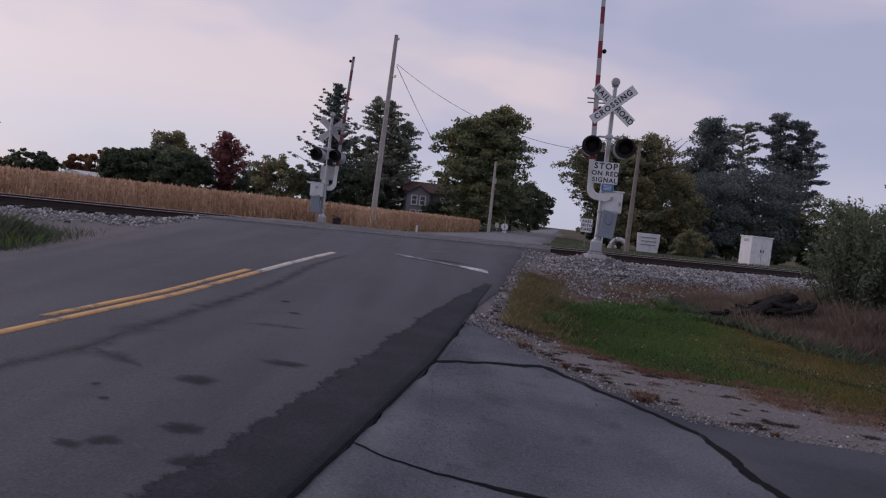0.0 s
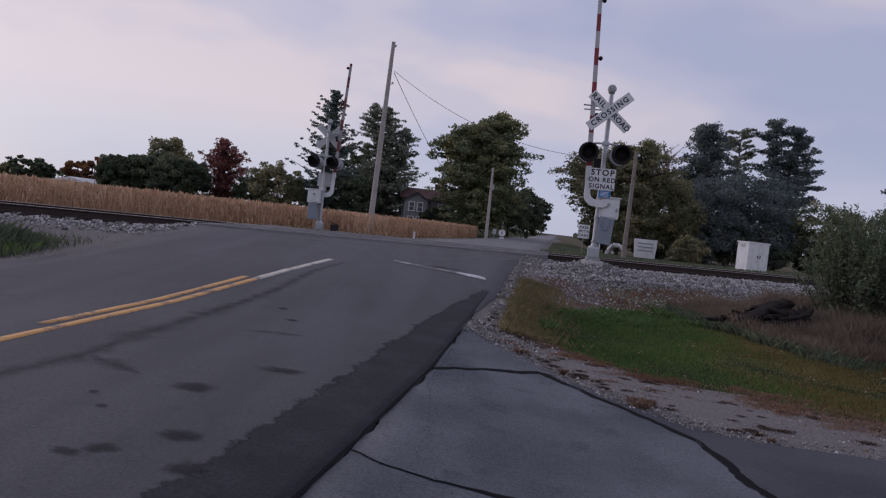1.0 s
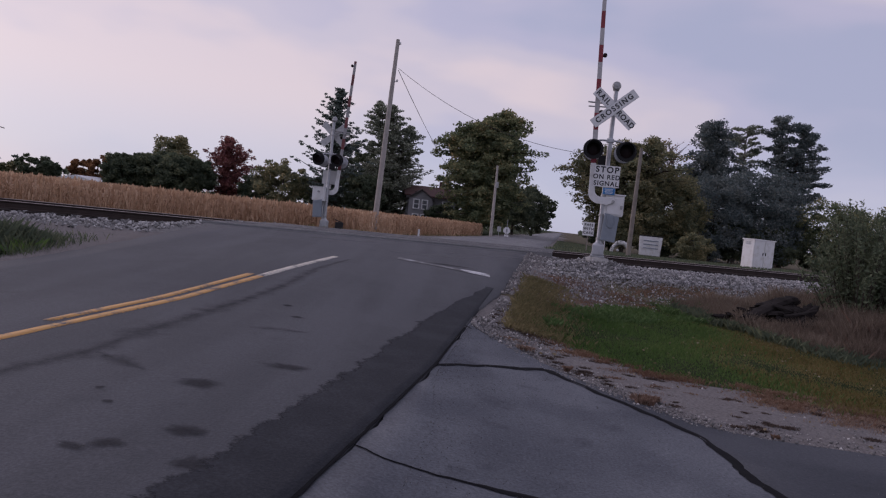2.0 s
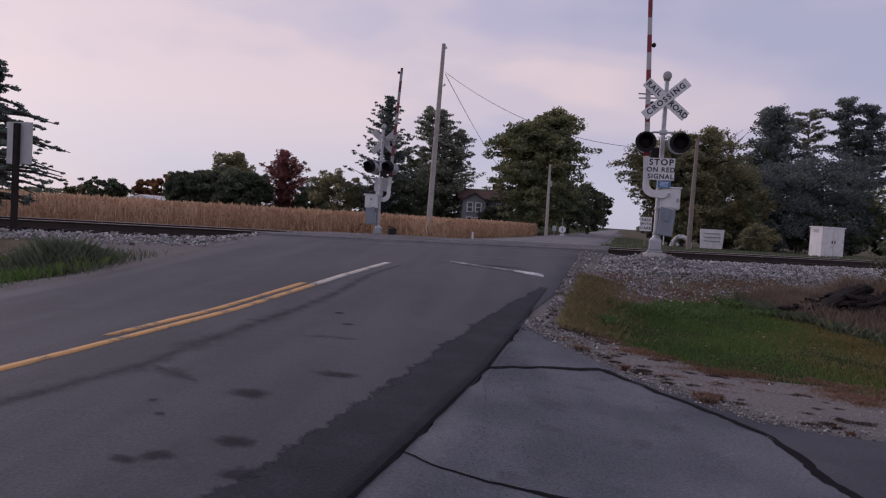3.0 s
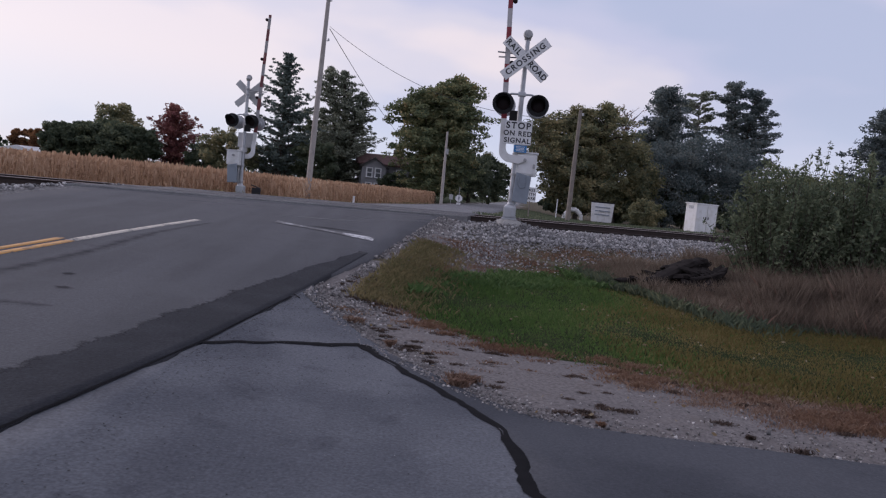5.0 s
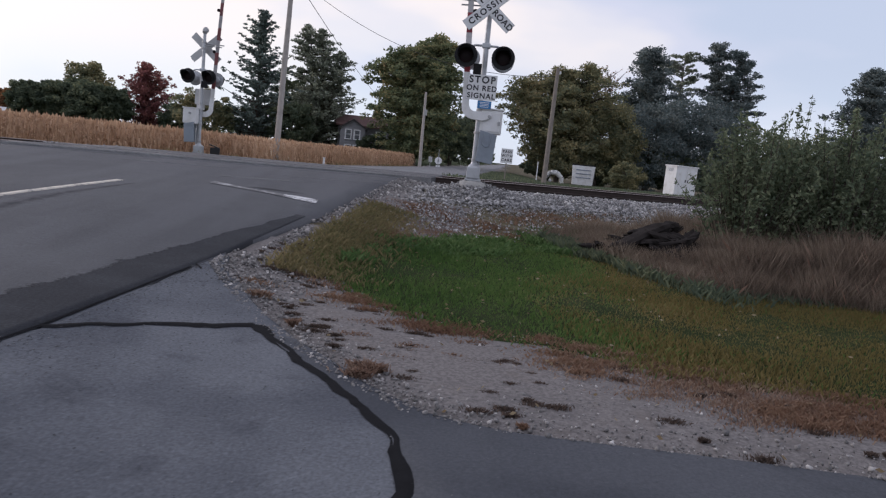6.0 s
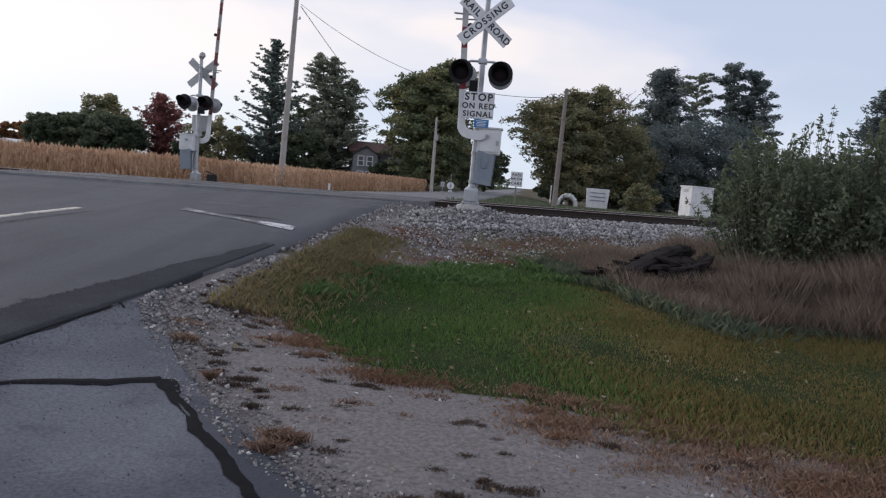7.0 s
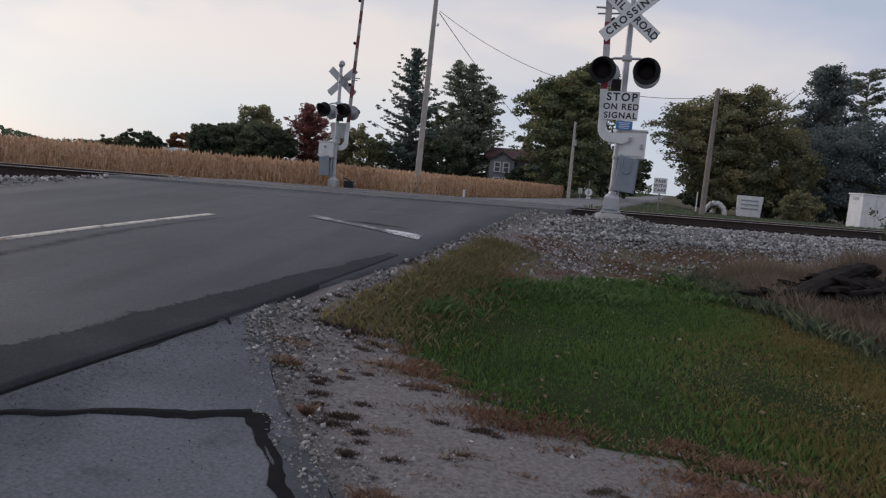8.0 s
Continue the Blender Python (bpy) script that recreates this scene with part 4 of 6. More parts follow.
tie_mesh = to_mesh(bm, "tie", M_TIE)
rng = np.random.default_rng(5)
for k in range(-60, 90):
    s = 0.52 * k
    x, y = track_point(s, 0.75)
    if -7.1 < across(x, y) < 0.5:
        continue
    ob = part("tie", tie_mesh, M_TIE, track)
    ob.matrix_local = Matrix.Translation(Vector((x, y, RAIL_TOP - 0.168 - 0.085 + rng.uniform(-0.01, 0.01))) - track_m.translation) @ pose(0, 0, 0, 0, 0, 24.2 + rng.uniform(-1.5, 1.5))


def crossing_strip(name, n0, n1, mat, z, label):
    """A strip of the crossing's surface along the rails, across the road's width."""
    bm = bmesh.new()
    def ends(n):
        out = []
        for u in (-6.9, 0.75):
            # where the line at distance n from the rail meets the road's edge
            s = 0.0
            for _ in range(30):
                x, y = track_point(s, n)
                s -= (across(x, y) - u) / (TR_X - 0.147 * TR_Y)
            out.append(s)
        return out
    (a0, a1), (b0, b1) = ends(n0), ends(n1)
    for k in range(18):
        q = []
        for t in (k / 18, (k + 1) / 18):
            for n, s in ((n0, a0 + (a1 - a0) * t), (n1, b0 + (b1 - b0) * t)):
                x, y = track_point(s, n)
                q.append((x, y, z + 0.006 * noise.noise((s * 1.3, n, 4))))
        top = [bm.verts.new(p) for p in q]
        low = [bm.verts.new((p[0], p[1], p[2] - 0.13)) for p in q]
        bm.faces.new((top[0], top[2], top[3], top[1]))
        bm.faces.new((low[0], top[0], top[1], low[1])) if k == 0 else None
        bm.faces.new((top[0], low[0], low[2], top[2]))
        bm.faces.new((top[1], top[3], low[3], low[1]))
        bm.faces.new((low[2], low[3], top[3], top[2])) if k == 17 else None
    bmesh.ops.remove_doubles(bm, verts=bm.verts, dist=0.001)
    bmesh.ops.recalc_face_normals(bm, faces=bm.faces)
    bmesh.ops.translate(bm, verts=bm.verts, vec=-track_m.translation)
    part(name, bm, mat, track, label)


crossing_strip("crossing_panel", -0.95, -0.06, M_PANEL, 0.703, "dark asphalt crossing surface")
crossing_strip("crossing_edge", -1.10, -0.955, M_PANELEDGE, 0.700, "pale worn concrete edge of the crossing")
crossing_strip("crossing_panel", 0.10, 1.40, M_PANEL, 0.703, "dark asphalt crossing surface")
crossing_strip("crossing_panel", 1.57, 2.40, M_PANEL, 0.703, "dark asphalt crossing surface")
crossing_strip("crossing_edge", 2.405, 2.65, M_PANEL, 0.700, "dark edge of the crossing")


def scatter_stones():
    rng = np.random.default_rng(8)
    pts, size = [], []
    for count, s0, s1, n0, n1 in ((26000, -1, 15, -7.4, -0.75), (14000, 0, 9, -7.2, -4.2), (7000, -22, -4, -3.9, -1.0), (2500, -20, 16, 0.1, 1.4), (2500, -20, 18, 1.7, 3.6)):
        s, n = rng.uniform(s0, s1, count), n0 + (n1 - n0) * rng.uniform(0, 1, count) ** 0.8
        x, y = TR_X * s - TR_Y * n, 18.9 + TR_Y * s + TR_X * n
        u = across(x, y)
        ok = ((u > 0.85 + 0.2 * rng.normal(size=count)) | (u < np.interp(y, LEFT_Y, LEFT_U) - 0.15 - 0.2 * np.abs(rng.normal(size=count))))
        toe = -4.7 - 0.2 * np.clip(u - 3.5, 0, 2) + 0.4 * patchy(x, y, 0.9, 33)
        ok &= (u < 0) | (rng.uniform(0, 1, count) < np.maximum(smooth(toe - 0.6, toe + 0.5, n), (0.16 + 0.5 * np.exp(-((u - 1.2) / 0.7) ** 2)) * smooth(-7.2, -5.8, n)))
        x, y, n = x[ok], y[ok], n[ok]
        pts.append(np.stack([x, y, land_z(x, y) + rng.uniform(-0.015, 0.045, len(x))], 1))
        size.append(rng.uniform(0.022, 0.052, len(x)) * rng.choice((0.75, 1.0, 1.4), len(x), p=(0.4, 0.52, 0.08)) * np.where((n < -4.4) & (x > 0), 0.6, 1.0))
    solo("ballast", stone_mesh("ballast", np.concatenate(pts), np.concatenate(size), M_BALLAST, rng), None,
         "crushed grey and white ballast stones beside the rails", "ballast", "stuff")
    count = 52000
    y = rng.uniform(2.0, 19.0, count)
    left = np.where(y < 10.2, np.interp(y, GRAVEL_Y, GRAVEL_X), 0.147 * (y - 6) + 0.15)
    x = left - 0.16 + rng.uniform(0, 1, count) ** 1.1 * 2.8
    ok = ((y < np.interp(x, GRASS_X, GRASS_Y) + 0.35) | (y > 11.3)) & (across(x, y) > np.where(y > 9, 0.12, 0.0)) & (x < 7.5)
    ok &= (rng.uniform(0, 1, count) < 0.26 + 0.9 * np.exp(-np.clip(x - left, 0, 9) / 0.45)) | (y > 10.8)
    ok &= (y < 10.8) | (rng.uniform(0, 1, count) < 0.45 * np.exp(-1.3 * np.clip(x - left - 0.2, 0, 9)))
    x, y = x[ok], y[ok]
    sz = rng.uniform(0.005, 0.0135, len(x)) * np.where(y > 10.5, 1.7, np.where(y > 7.6, 1.4, 1.0)) * rng.choice((0.8, 1.3, 2.0), len(x), p=(0.62, 0.32, 0.06))
    solo("gravel", stone_mesh("gravel", np.stack([x, y, land_z(x, y) + sz * 0.3], 1), sz, M_PEBBLE, rng), None,
         "loose pale pebbles on the road shoulder", "gravel", "stuff")
    count = 4200
    y = rng.uniform(1.8, 8.2, count)
    u = (0.03 + 0.97 * rng.uniform(0, 1, count) ** 2.2) * (np.interp(y, GRAVEL_Y, GRAVEL_X) - 0.147 * (y - 6))
    x = u + 0.147 * (y - 6)
    sz = rng.uniform(0.0015, 0.0045, count)
    solo("grit", stone_mesh("grit", np.stack([x, y, road_z(x, y) + sz * 0.3], 1), sz, M_GRIT, rng), None,
         "scattered grit on the concrete apron", "gravel", "stuff")


scatter_stones()


# ---- grass and weeds ----
def grow(name, count, x0, x1, y0, y1, keep, height, width, leaf, label, category, seed, bend=0.35, mid=0.4):
    rng = np.random.default_rng(seed)
    x, y = rng.uniform(x0, x1, count), rng.uniform(y0, y1, count)
    ok = keep(x, y, rng)
    x, y = x[ok], y[ok]
    h = height(x, y, rng) if callable(height) else height
    v, f = blades(np.stack([x, y, land_z(x, y) - 0.01], 1), h, width, rng, bend, mid)
    return solo(name, raw_mesh(name, v, f, leaf), None, label, category, "stuff")


def dry_front(x):
    return np.interp(x, (4.2, 4.9, 5.3, 5.8, 7.2, 9, 16), (14.8, 13.2, 11.6, 10.4, 9.9, 9.6, 8.6))


def turning(x, y):
    """Where the lawn turns from green to olive, 0 to 1."""
    return smooth(3.2, 4.6, x + 0.6 * patchy(x, y, 0.7, 61) - 0.25 * (y - 8))


def dry_lawn(x, y, rng):
    e = y - np.interp(x, GRASS_X, GRASS_Y)
    return (e > 0.1 + 0.25 * patchy(x, y, 1.4, 2)) & (y < dry_front(x) + 0.3) & (rng.uniform(0, 1, len(x)) < turning(x, y)) & (from_track(x, y) < -6)


def lawn(x, y, rng):
    e = y - np.interp(x, GRASS_X, GRASS_Y)
    n = from_track(x, y)
    return (e > 0.05 + 0.25 * patchy(x, y, 1.4, 2) + 0.1 * rng.normal(size=len(x))) & (n < bank_top(across(x, y)) + 0.12 * rng.normal(size=len(x))) & (across(x, y) > 0.3) & (rng.uniform(0, 1, len(x)) > 0.9 * turning(x, y))


grow("grass", 230000, 0.9, 11, 4.5, 15.5, lawn, lambda x, y, r: 0.040 + 0.045 * np.clip(patchy(x, y, 0.9, 4) + 0.4, 0, 1), 0.0042, G_GRASS, "short green lawn grass beside the gravel", "grass", 21, 0.6)
grow("dry_lawn", 190000, 3.4, 12, 4.5, 13.0, dry_lawn, lambda x, y, r: 0.040 + 0.045 * np.clip(patchy(x, y, 0.9, 4) + 0.4, 0, 1), 0.0042, G_OLIVE, "olive and yellowish drying lawn grass", "grass", 53, 0.6)


def lush(x, y, rng):
    u, n = across(x, y), from_track(x, y)
    top = bank_top(u)
    return (n < top + 0.15 + 0.15 * rng.normal(size=len(x))) & (n > top - 1.5 - 0.5 * patchy(x, y, 1.0, 31)) & (u > 0.9) & (x < 6.4) & (patchy(x, y, 1.5, 41) > -0.16)


grow("lush_grass", 30000, 1.4, 6.4, 9.0, 15.6, lush, lambda x, y, r: 0.10 + 0.09 * np.clip(patchy(x, y, 1.8, 43) + 0.2, 0, 1), 0.011, G_LUSH, "taller broad-bladed green grass at the foot of the ballast", "grass", 22, 0.85)
grow("yellow_weeds", 40000, 0.55, 3.2, 8.6, 13.8, lambda x, y, r: (across(x, y) > 0.30 + 0.2 * np.abs(r.normal(size=len(x)))) & (across(x, y) < 0.95 + 0.28 * r.normal(size=len(x))) & (patchy(x, y, 1.3, 7) > -0.9) & (from_track(x, y) < -5.0),
     0.105, 0.004, G_WEED, "yellowing weeds at the edge of the road", "weeds", 23, 0.8)
grow("bank_weeds", 9000, 1.6, 8.5, 11.5, 17.0, lambda x, y, r: (np.abs(from_track(x, y) + 5.1) < 0.55) & (across(x, y) > 0.7) & (patchy(x, y, 1.1, 9) > 0.0),
     0.11, 0.007, G_DEAD, "reddish dry weeds along the ballast toe", "weeds", 24, 0.8)
def hem(x, y, rng):
    e = y - np.interp(x, GRASS_X, GRASS_Y)
    return (np.abs(e - 0.05) < 0.34 + 0.10 * rng.normal(size=len(x))) & (patchy(x, y, 2.0, 11) > -0.12) & (x > 1.2)


grow("dead_weeds", 40000, 1.0, 9, 4.5, 10, hem, 0.05, 0.004, G_DEAD, "dead red-brown weeds between gravel and lawn", "weeds", 25, 0.9)


def tufts(name, count, spread, height, leaf, label, seed, keep, per=70, x0=0.6, x1=8.0, y0=3.0, y1=13.5, width=0.0038):
    """Scattered flat tufts: each a handful of short blades round its own middle."""
    rng = np.random.default_rng(seed)
    x, y = rng.uniform(x0, x1, count), rng.uniform(y0, y1, count)
    ok = keep(x, y, rng)
    x, y = x[ok], y[ok]
    r = spread * rng.uniform(0.35, 1.6, len(x)) * rng.uniform(0.7, 1.2, len(x))
    px = np.repeat(x, per) + rng.normal(size=len(x) * per) * np.repeat(r, per) * 1.15
    py = np.repeat(y, per) + rng.normal(size=len(x) * per) * np.repeat(r, per) * 0.55
    v, f = blades(np.stack([px, py, land_z(px, py) - 0.004], 1), height, width, rng, 0.9, 0.48)
    return solo(name, raw_mesh(name, v, f, leaf), None, label, "weeds", "stuff")


def in_gravel(x, y, rng):
    return (y < np.interp(x, GRASS_X, GRASS_Y) - 0.05) & (x > np.where(y < 10.2, np.interp(y, GRAVEL_Y, GRAVEL_X), 0.147 * (y - 6) + 0.2) + 0.05) & ((y > 6.4) | (rng.uniform(0, 1, len(x)) < 0.35))


tufts("gravel_weeds", 110, 0.045, 0.035, G_DEAD, "small brown tufts in the gravel", 26, in_gravel, per=200)
tufts("dark_weeds", 1500, 0.026, 0.030, G_TUFT, "small dark withered tufts in the gravel", 39,
      lambda x, y, r: in_gravel(x, y, r) & (x > np.interp(y, GRAVEL_Y, GRAVEL_X) + 0.2), per=220)
tufts("paving_edge_weeds", 34, 0.026, 0.07, G_MAT, "red-brown dry tufts where the gravel meets the paving", 57,
      lambda x, y, r: np.abs(x - np.interp(y, GRAVEL_Y, GRAVEL_X) - 0.10) < 0.12, per=220, x0=0.8, x1=3.0, y0=5.4, y1=9.0)
tufts("edge_weeds", 3000, 0.09, 0.055, G_DEAD, "matted red-brown weeds between gravel and lawn", 36,
      lambda x, y, r: (np.abs(y - np.interp(x, GRASS_X, GRASS_Y) + 0.02) < 0.17 + 0.12 * np.clip(x - 1, 0, 9)) & (patchy(x, y, 1.7, 3) > -0.15), per=150, x0=1.0, x1=9.5)
tufts("matted_weeds", 2000, 0.13, 0.035, G_MAT, "pale pinkish-brown matted weeds spreading over the gravel", 49,
      lambda x, y, r: (np.abs(y - np.interp(x, GRASS_X, GRASS_Y) + 0.30) < 0.16 + 0.20 * np.clip(x - 2.6, 0, 2.5)) & (patchy(x, y, 1.9, 51) > -0.05) & (x > 2.2), per=130, x0=2.0, x1=9.5, y0=3.0, y1=8.0)
tufts("bank_tufts", 1100, 0.12, 0.06, G_DEAD, "reddish-brown dry tufts at the ballast toe", 38,
      lambda x, y, r: (from_track(x, y) < -4.5) & (from_track(x, y) > bank_top(across(x, y)) - 0.2) & (across(x, y) > 0.5) & (patchy(x, y, 0.9, 19) > -0.1), per=50, x0=1.0, x1=9, y0=10.5, y1=16.5)


def tall_dry(x, y, rng):
    front = dry_front(x) + 0.3 * patchy(x, y, 1.2, 15)
    return (x > 4.3) & (y > front) & (rng.uniform(0, 1, len(x)) < smooth(-0.1, 0.9, y - front)) & (from_track(x, y) < -5.9)


def dry_height(x, y, r):
    return (0.20 + 0.10 * smooth(4.8, 5.4, x) + 0.44 * smooth(5.8, 8.6, x) * smooth(0.2, 2.4, y - dry_front(x))) * (1 + 0.45 * patchy(x, y, 1.6, 21) + 0.20 * patchy(x, y, 5.0, 22))


grow("dry_grass", 270000, 4.2, 16, 8.2, 15.5, tall_dry, dry_height, 0.0022, G_DRY, "tall dry brown grass in front of the shrubs", "grass", 27, 0.55, 0.58)
grow("seed_heads", 1800, 4.4, 13, 9.0, 15.0, tall_dry, lambda x, y, r: dry_height(x, y, r) * 1.05, 0.0035, G_MAT, "pale dry seed stalks standing in the brown grass", "grass", 52, 0.75, 0.55)
grow("verge_grass", 26000, -12, -5.6, 4.5, 14, lambda x, y, r: (across(x, y) < np.interp(y, LEFT_Y, LEFT_U) - 0.15 - 0.3 * np.abs(r.normal(size=len(x)))) & (from_track(x, y) < -5.2) & (patchy(x, y, 0.8, 17) > -0.2),
     0.20, 0.004, G_GRASS, "grass verge on the far side of the road", "grass", 28, 0.6)
def verge_clump(x, y, rng):
    d = ((x + 6.6) / 0.85) ** 2 + ((y - 9.6) / 0.9) ** 2
    return (rng.uniform(0, 1, len(x)) < np.exp(-d)) & (across(x, y) < np.interp(y, LEFT_Y, LEFT_U) - 0.12)


grow("verge_clump", 34000, -9, -5.2, 7, 12, verge_clump, lambda x, y, r: 0.12 + 0.42 * np.exp(-((x + 6.5) / 0.6) ** 2 - ((y - 9.7) / 0.7) ** 2), 0.004, G_DARK, "clump of tall soft grass on the verge", "grass", 48, 0.6)
grow("verge_dry_grass", 5000, -16, -6.4, 3, 13, lambda x, y, r: (across(x, y) < -7.2) & (from_track(x, y) < -5.0),
     0.28, 0.009, G_DRY, "dry grass on the verge across the road", "grass", 29, 0.6)
grow("field_edge_grass", 14000, -45, 8, 20, 70, lambda x, y, r: (from_track(x, y) > 4) & ((from_track(x, y) < 11.5) | (across(x, y) > -9.0)) & (across(x, y) < -6.7),
     0.16, 0.02, G_WEED, "rough grass between track and cornfield", "grass", 30, 0.6)
# the shade of the trees is put into this grass by a dark leaf colour
grow("far_verge_grass", 110000, 3, 60, 22, 88, lambda x, y, r: (from_track(x, y) > 4.2) & (across(x, y) > 0.4), 0.22, 0.03, G_DARK, "grass beyond the track, coloured dark for the trees' shade", "grass", 31, 0.6)


def dark_patch(x, y, rng):
    d = dry_front(x) - y
    return (d > -0.5) & (d < 0.9 + 0.5 * patchy(x, y, 1.4, 61) + 0.2 * rng.normal(size=len(x))) & (x < 5.75 + 0.3 * rng.normal(size=len(x))) & (patchy(x, y, 2.2, 62) > -0.25)


grow("dark_green_weeds", 16000, 4.0, 6.8, 9.0, 13.8, dark_patch, lambda x, y, r: 0.15 + 0.08 * np.clip(patchy(x, y, 2.5, 63) + 0.3, 0, 1), 0.008, G_DARK, "dark green leafy weeds growing before the dry grass", "weeds", 58, 0.8)
tufts("shrub_weeds", 260, 0.16, 0.12, G_DARK, "dark green weeds at the front of the dry grass", 45,
      lambda x, y, r: (np.abs(y - dry_front(x)) < 0.45) & (x > 4.2), per=50, x0=3.8, x1=13, y0=7, y1=13.5)


def litter():
    rng = np.random.default_rng(46)
    x, y = rng.uniform(1.0, 9.0, 300), rng.uniform(4.2, 11.5, 300)
    keep = x > np.where(y < 10.2, np.interp(y, GRAVEL_Y, GRAVEL_X), 0.6)
    x, y = x[keep], y[keep]
    v, f = leaf_quads(np.stack([x, y, land_z(x, y) + 0.03], 1), 0.022, rng, 0.9)
    solo("fallen_leaves", raw_mesh("fallen_leaves", v, f, G_LITTER), None, "scattered pale fallen leaves on lawn and gravel", "leaves", "stuff")


litter()


# ---- the cornfield ----
def corn_field():
    rng = np.random.default_rng(40)
    def inside(x, y):
        return (from_track(x, y) > 11.5) & (across(x, y) < -8.6 - 0.4 * np.sin(y * 0.3)) & (y < 86 + 0.12 * x)
    xs, ys = [], []
    # rows along the track side and along the road side
    s = np.repeat(np.arange(-150, 12, 0.13), 5)
    n = 11.6 + np.tile(np.arange(5) * 0.75, len(s) // 5)
    s = s + rng.normal(size=len(s)) * 0.05
    xs.append(TR_X * s - TR_Y * n), ys.append(18.9 + TR_Y * s + TR_X * n)
    y = np.repeat(np.arange(25, 86, 0.17), 5)
    u = -8.7 - np.tile(np.arange(5) * 0.75, len(y) // 5)
    xs.append(u + 0.147 * (y - 6)), ys.append(y + rng.normal(size=len(y)) * 0.05)
    # the rest of the field, thinner
    x, y = rng.uniform(-150, 5, 42000), rng.uniform(20, 105, 42000)
    xs.append(x), ys.append(y)
    x, y = np.concatenate(xs), np.concatenate(ys)
    ok = inside(x, y)
    x, y = x[ok], y[ok]
    g = land_z(x, y)
    tall = 1.16 - g + 0.055 * rng.normal(size=len(x)) + 0.04 * np.sin(x * 0.13) * np.sin(y * 0.17)
    p = np.stack([x, y, g], 1)
    V, F, base = [], [], 0
    def put(v):
        nonlocal base
        k = len(v)
        V.append(v.reshape(-1, 3)), F.append(np.arange(4 * k).reshape(k, 4) + base)
        base += 4 * k
    up = np.array([0, 0, 1.0])
    a = rng.uniform(0, 2 * np.pi, len(x))
    side = np.stack([np.cos(a), np.sin(a), 0 * a], 1)
    h = tall[:, None] * up
    tip = rng.normal(size=(len(x), 3)) * np.array([0.05, 0.05, 0])
    put(np.stack([p - side * 0.016, p + side * 0.016, p + h + tip + side * 0.010, p + h + tip - side * 0.010], 1))      # stalk
    put(np.stack([p + h * 0.93 + tip, p + h * 0.99 + side * 0.06 + tip, p + h * 1.07 + tip, p + h * 0.99 - side * 0.06 + tip], 1))   # tassel
    for k in range(6):
        b = rng.uniform(0, 2 * np.pi, len(x))
        out = np.stack([np.cos(b), np.sin(b), 0 * b], 1)
        ac = np.stack([-np.sin(b), np.cos(b), 0 * b], 1)
        at = p + h * (0.18 + 0.14 * k + rng.uniform(-0.05, 0.05, len(x)))[:, None]
        ln = rng.uniform(0.22, 0.42, len(x))[:, None]
        mid = at + out * ln * 0.6 + up * 0.10
        end = at + out * ln + up * rng.uniform(-0.38, -0.05, len(x))[:, None]
        put(np.stack([at, mid - ac * 0.032, end, mid + ac * 0.032], 1))
    solo("corn", raw_mesh("corn", np.concatenate(V), np.concatenate(F), G_CORN), None, "field of ripe brown corn behind the railway", "corn", "stuff")


corn_field()


# ---- the crossing signals ----
def lamp_unit(owner, x, z, face):
    """One flashing-light unit: black background disc, hood and unlit red lens; face -1 looks at the traffic, +1 away from it."""
    y0 = 0.30 * face
    bm = lathe(bmesh.new(), ((0.10, 0.0), (0.238, 0.004), (0.238, 0.016), (0.10, 0.022)), 28, "Y", (x, y0 - 0.011, z))
    bg = part("background_disc", bm, M_BLACK, owner, "round black background disc", True)
    bm = lathe(bmesh.new(), ((0.08, 0.0), (0.228, -0.004 * face), (0.232, -0.012 * face), (0.12, -0.03 * face)), 28, "Y", (x, y0 - 0.014 * face, z))
    part("disc_back", bm, M_ALU, bg, "pale aluminium back of the disc", True)
    bm = tube(bmesh.new(), [(x, y0 - 0.06 * face, z), (x, 0.04 * face, z + 0.05), (x, 0, 2.77)], [0.022, 0.022, 0.022], 8)
    part("lamp_bracket", bm, M_ALU, bg)
    bm = lathe(bmesh.new(), ((0.06, 0.0), (0.125, -0.02 * face), (0.13, -0.11 * face), (0.05, -0.14 * face)), 20, "Y", (x, y0 - 0.012 * face, z))
    part("lamp_housing", bm, M_ALU, bg, "", True)
    bm = lathe(bmesh.new(), ((0.03, 0.030 * face), (0.10, 0.024 * face), (0.148, 0.012 * face), (0.15, 0.0)), 24, "Y", (x, y0 + 0.016 * face, z))
    part("lens", bm, M_LENS, bg, "dark red unlit glass lens", True)
    bm, rows = bmesh.new(), []
    for d in (0.0, 1.0):
        row = []
        for k in range(25):
            a = radians(-35 + 250 * k / 24)
            reach = 0.34 * (0.45 + 0.55 * max(0.0, math.sin(a)) ** 0.6) * d
            for r in (0.166,):
                row.append(bm.verts.new((x + r * math.cos(a), y0 + face * (0.012 + reach), z + r * math.sin(a))))
        rows.append(row)
    for k in range(24):
        bm.faces.new((rows[0][k], rows[0][k + 1], rows[1][k + 1], rows[1][k]))
    ret = bmesh.ops.solidify(bm, geom=bm.faces, thickness=0.006)
    part("hood", bm, M_BLACK, bg, "black hood", True)


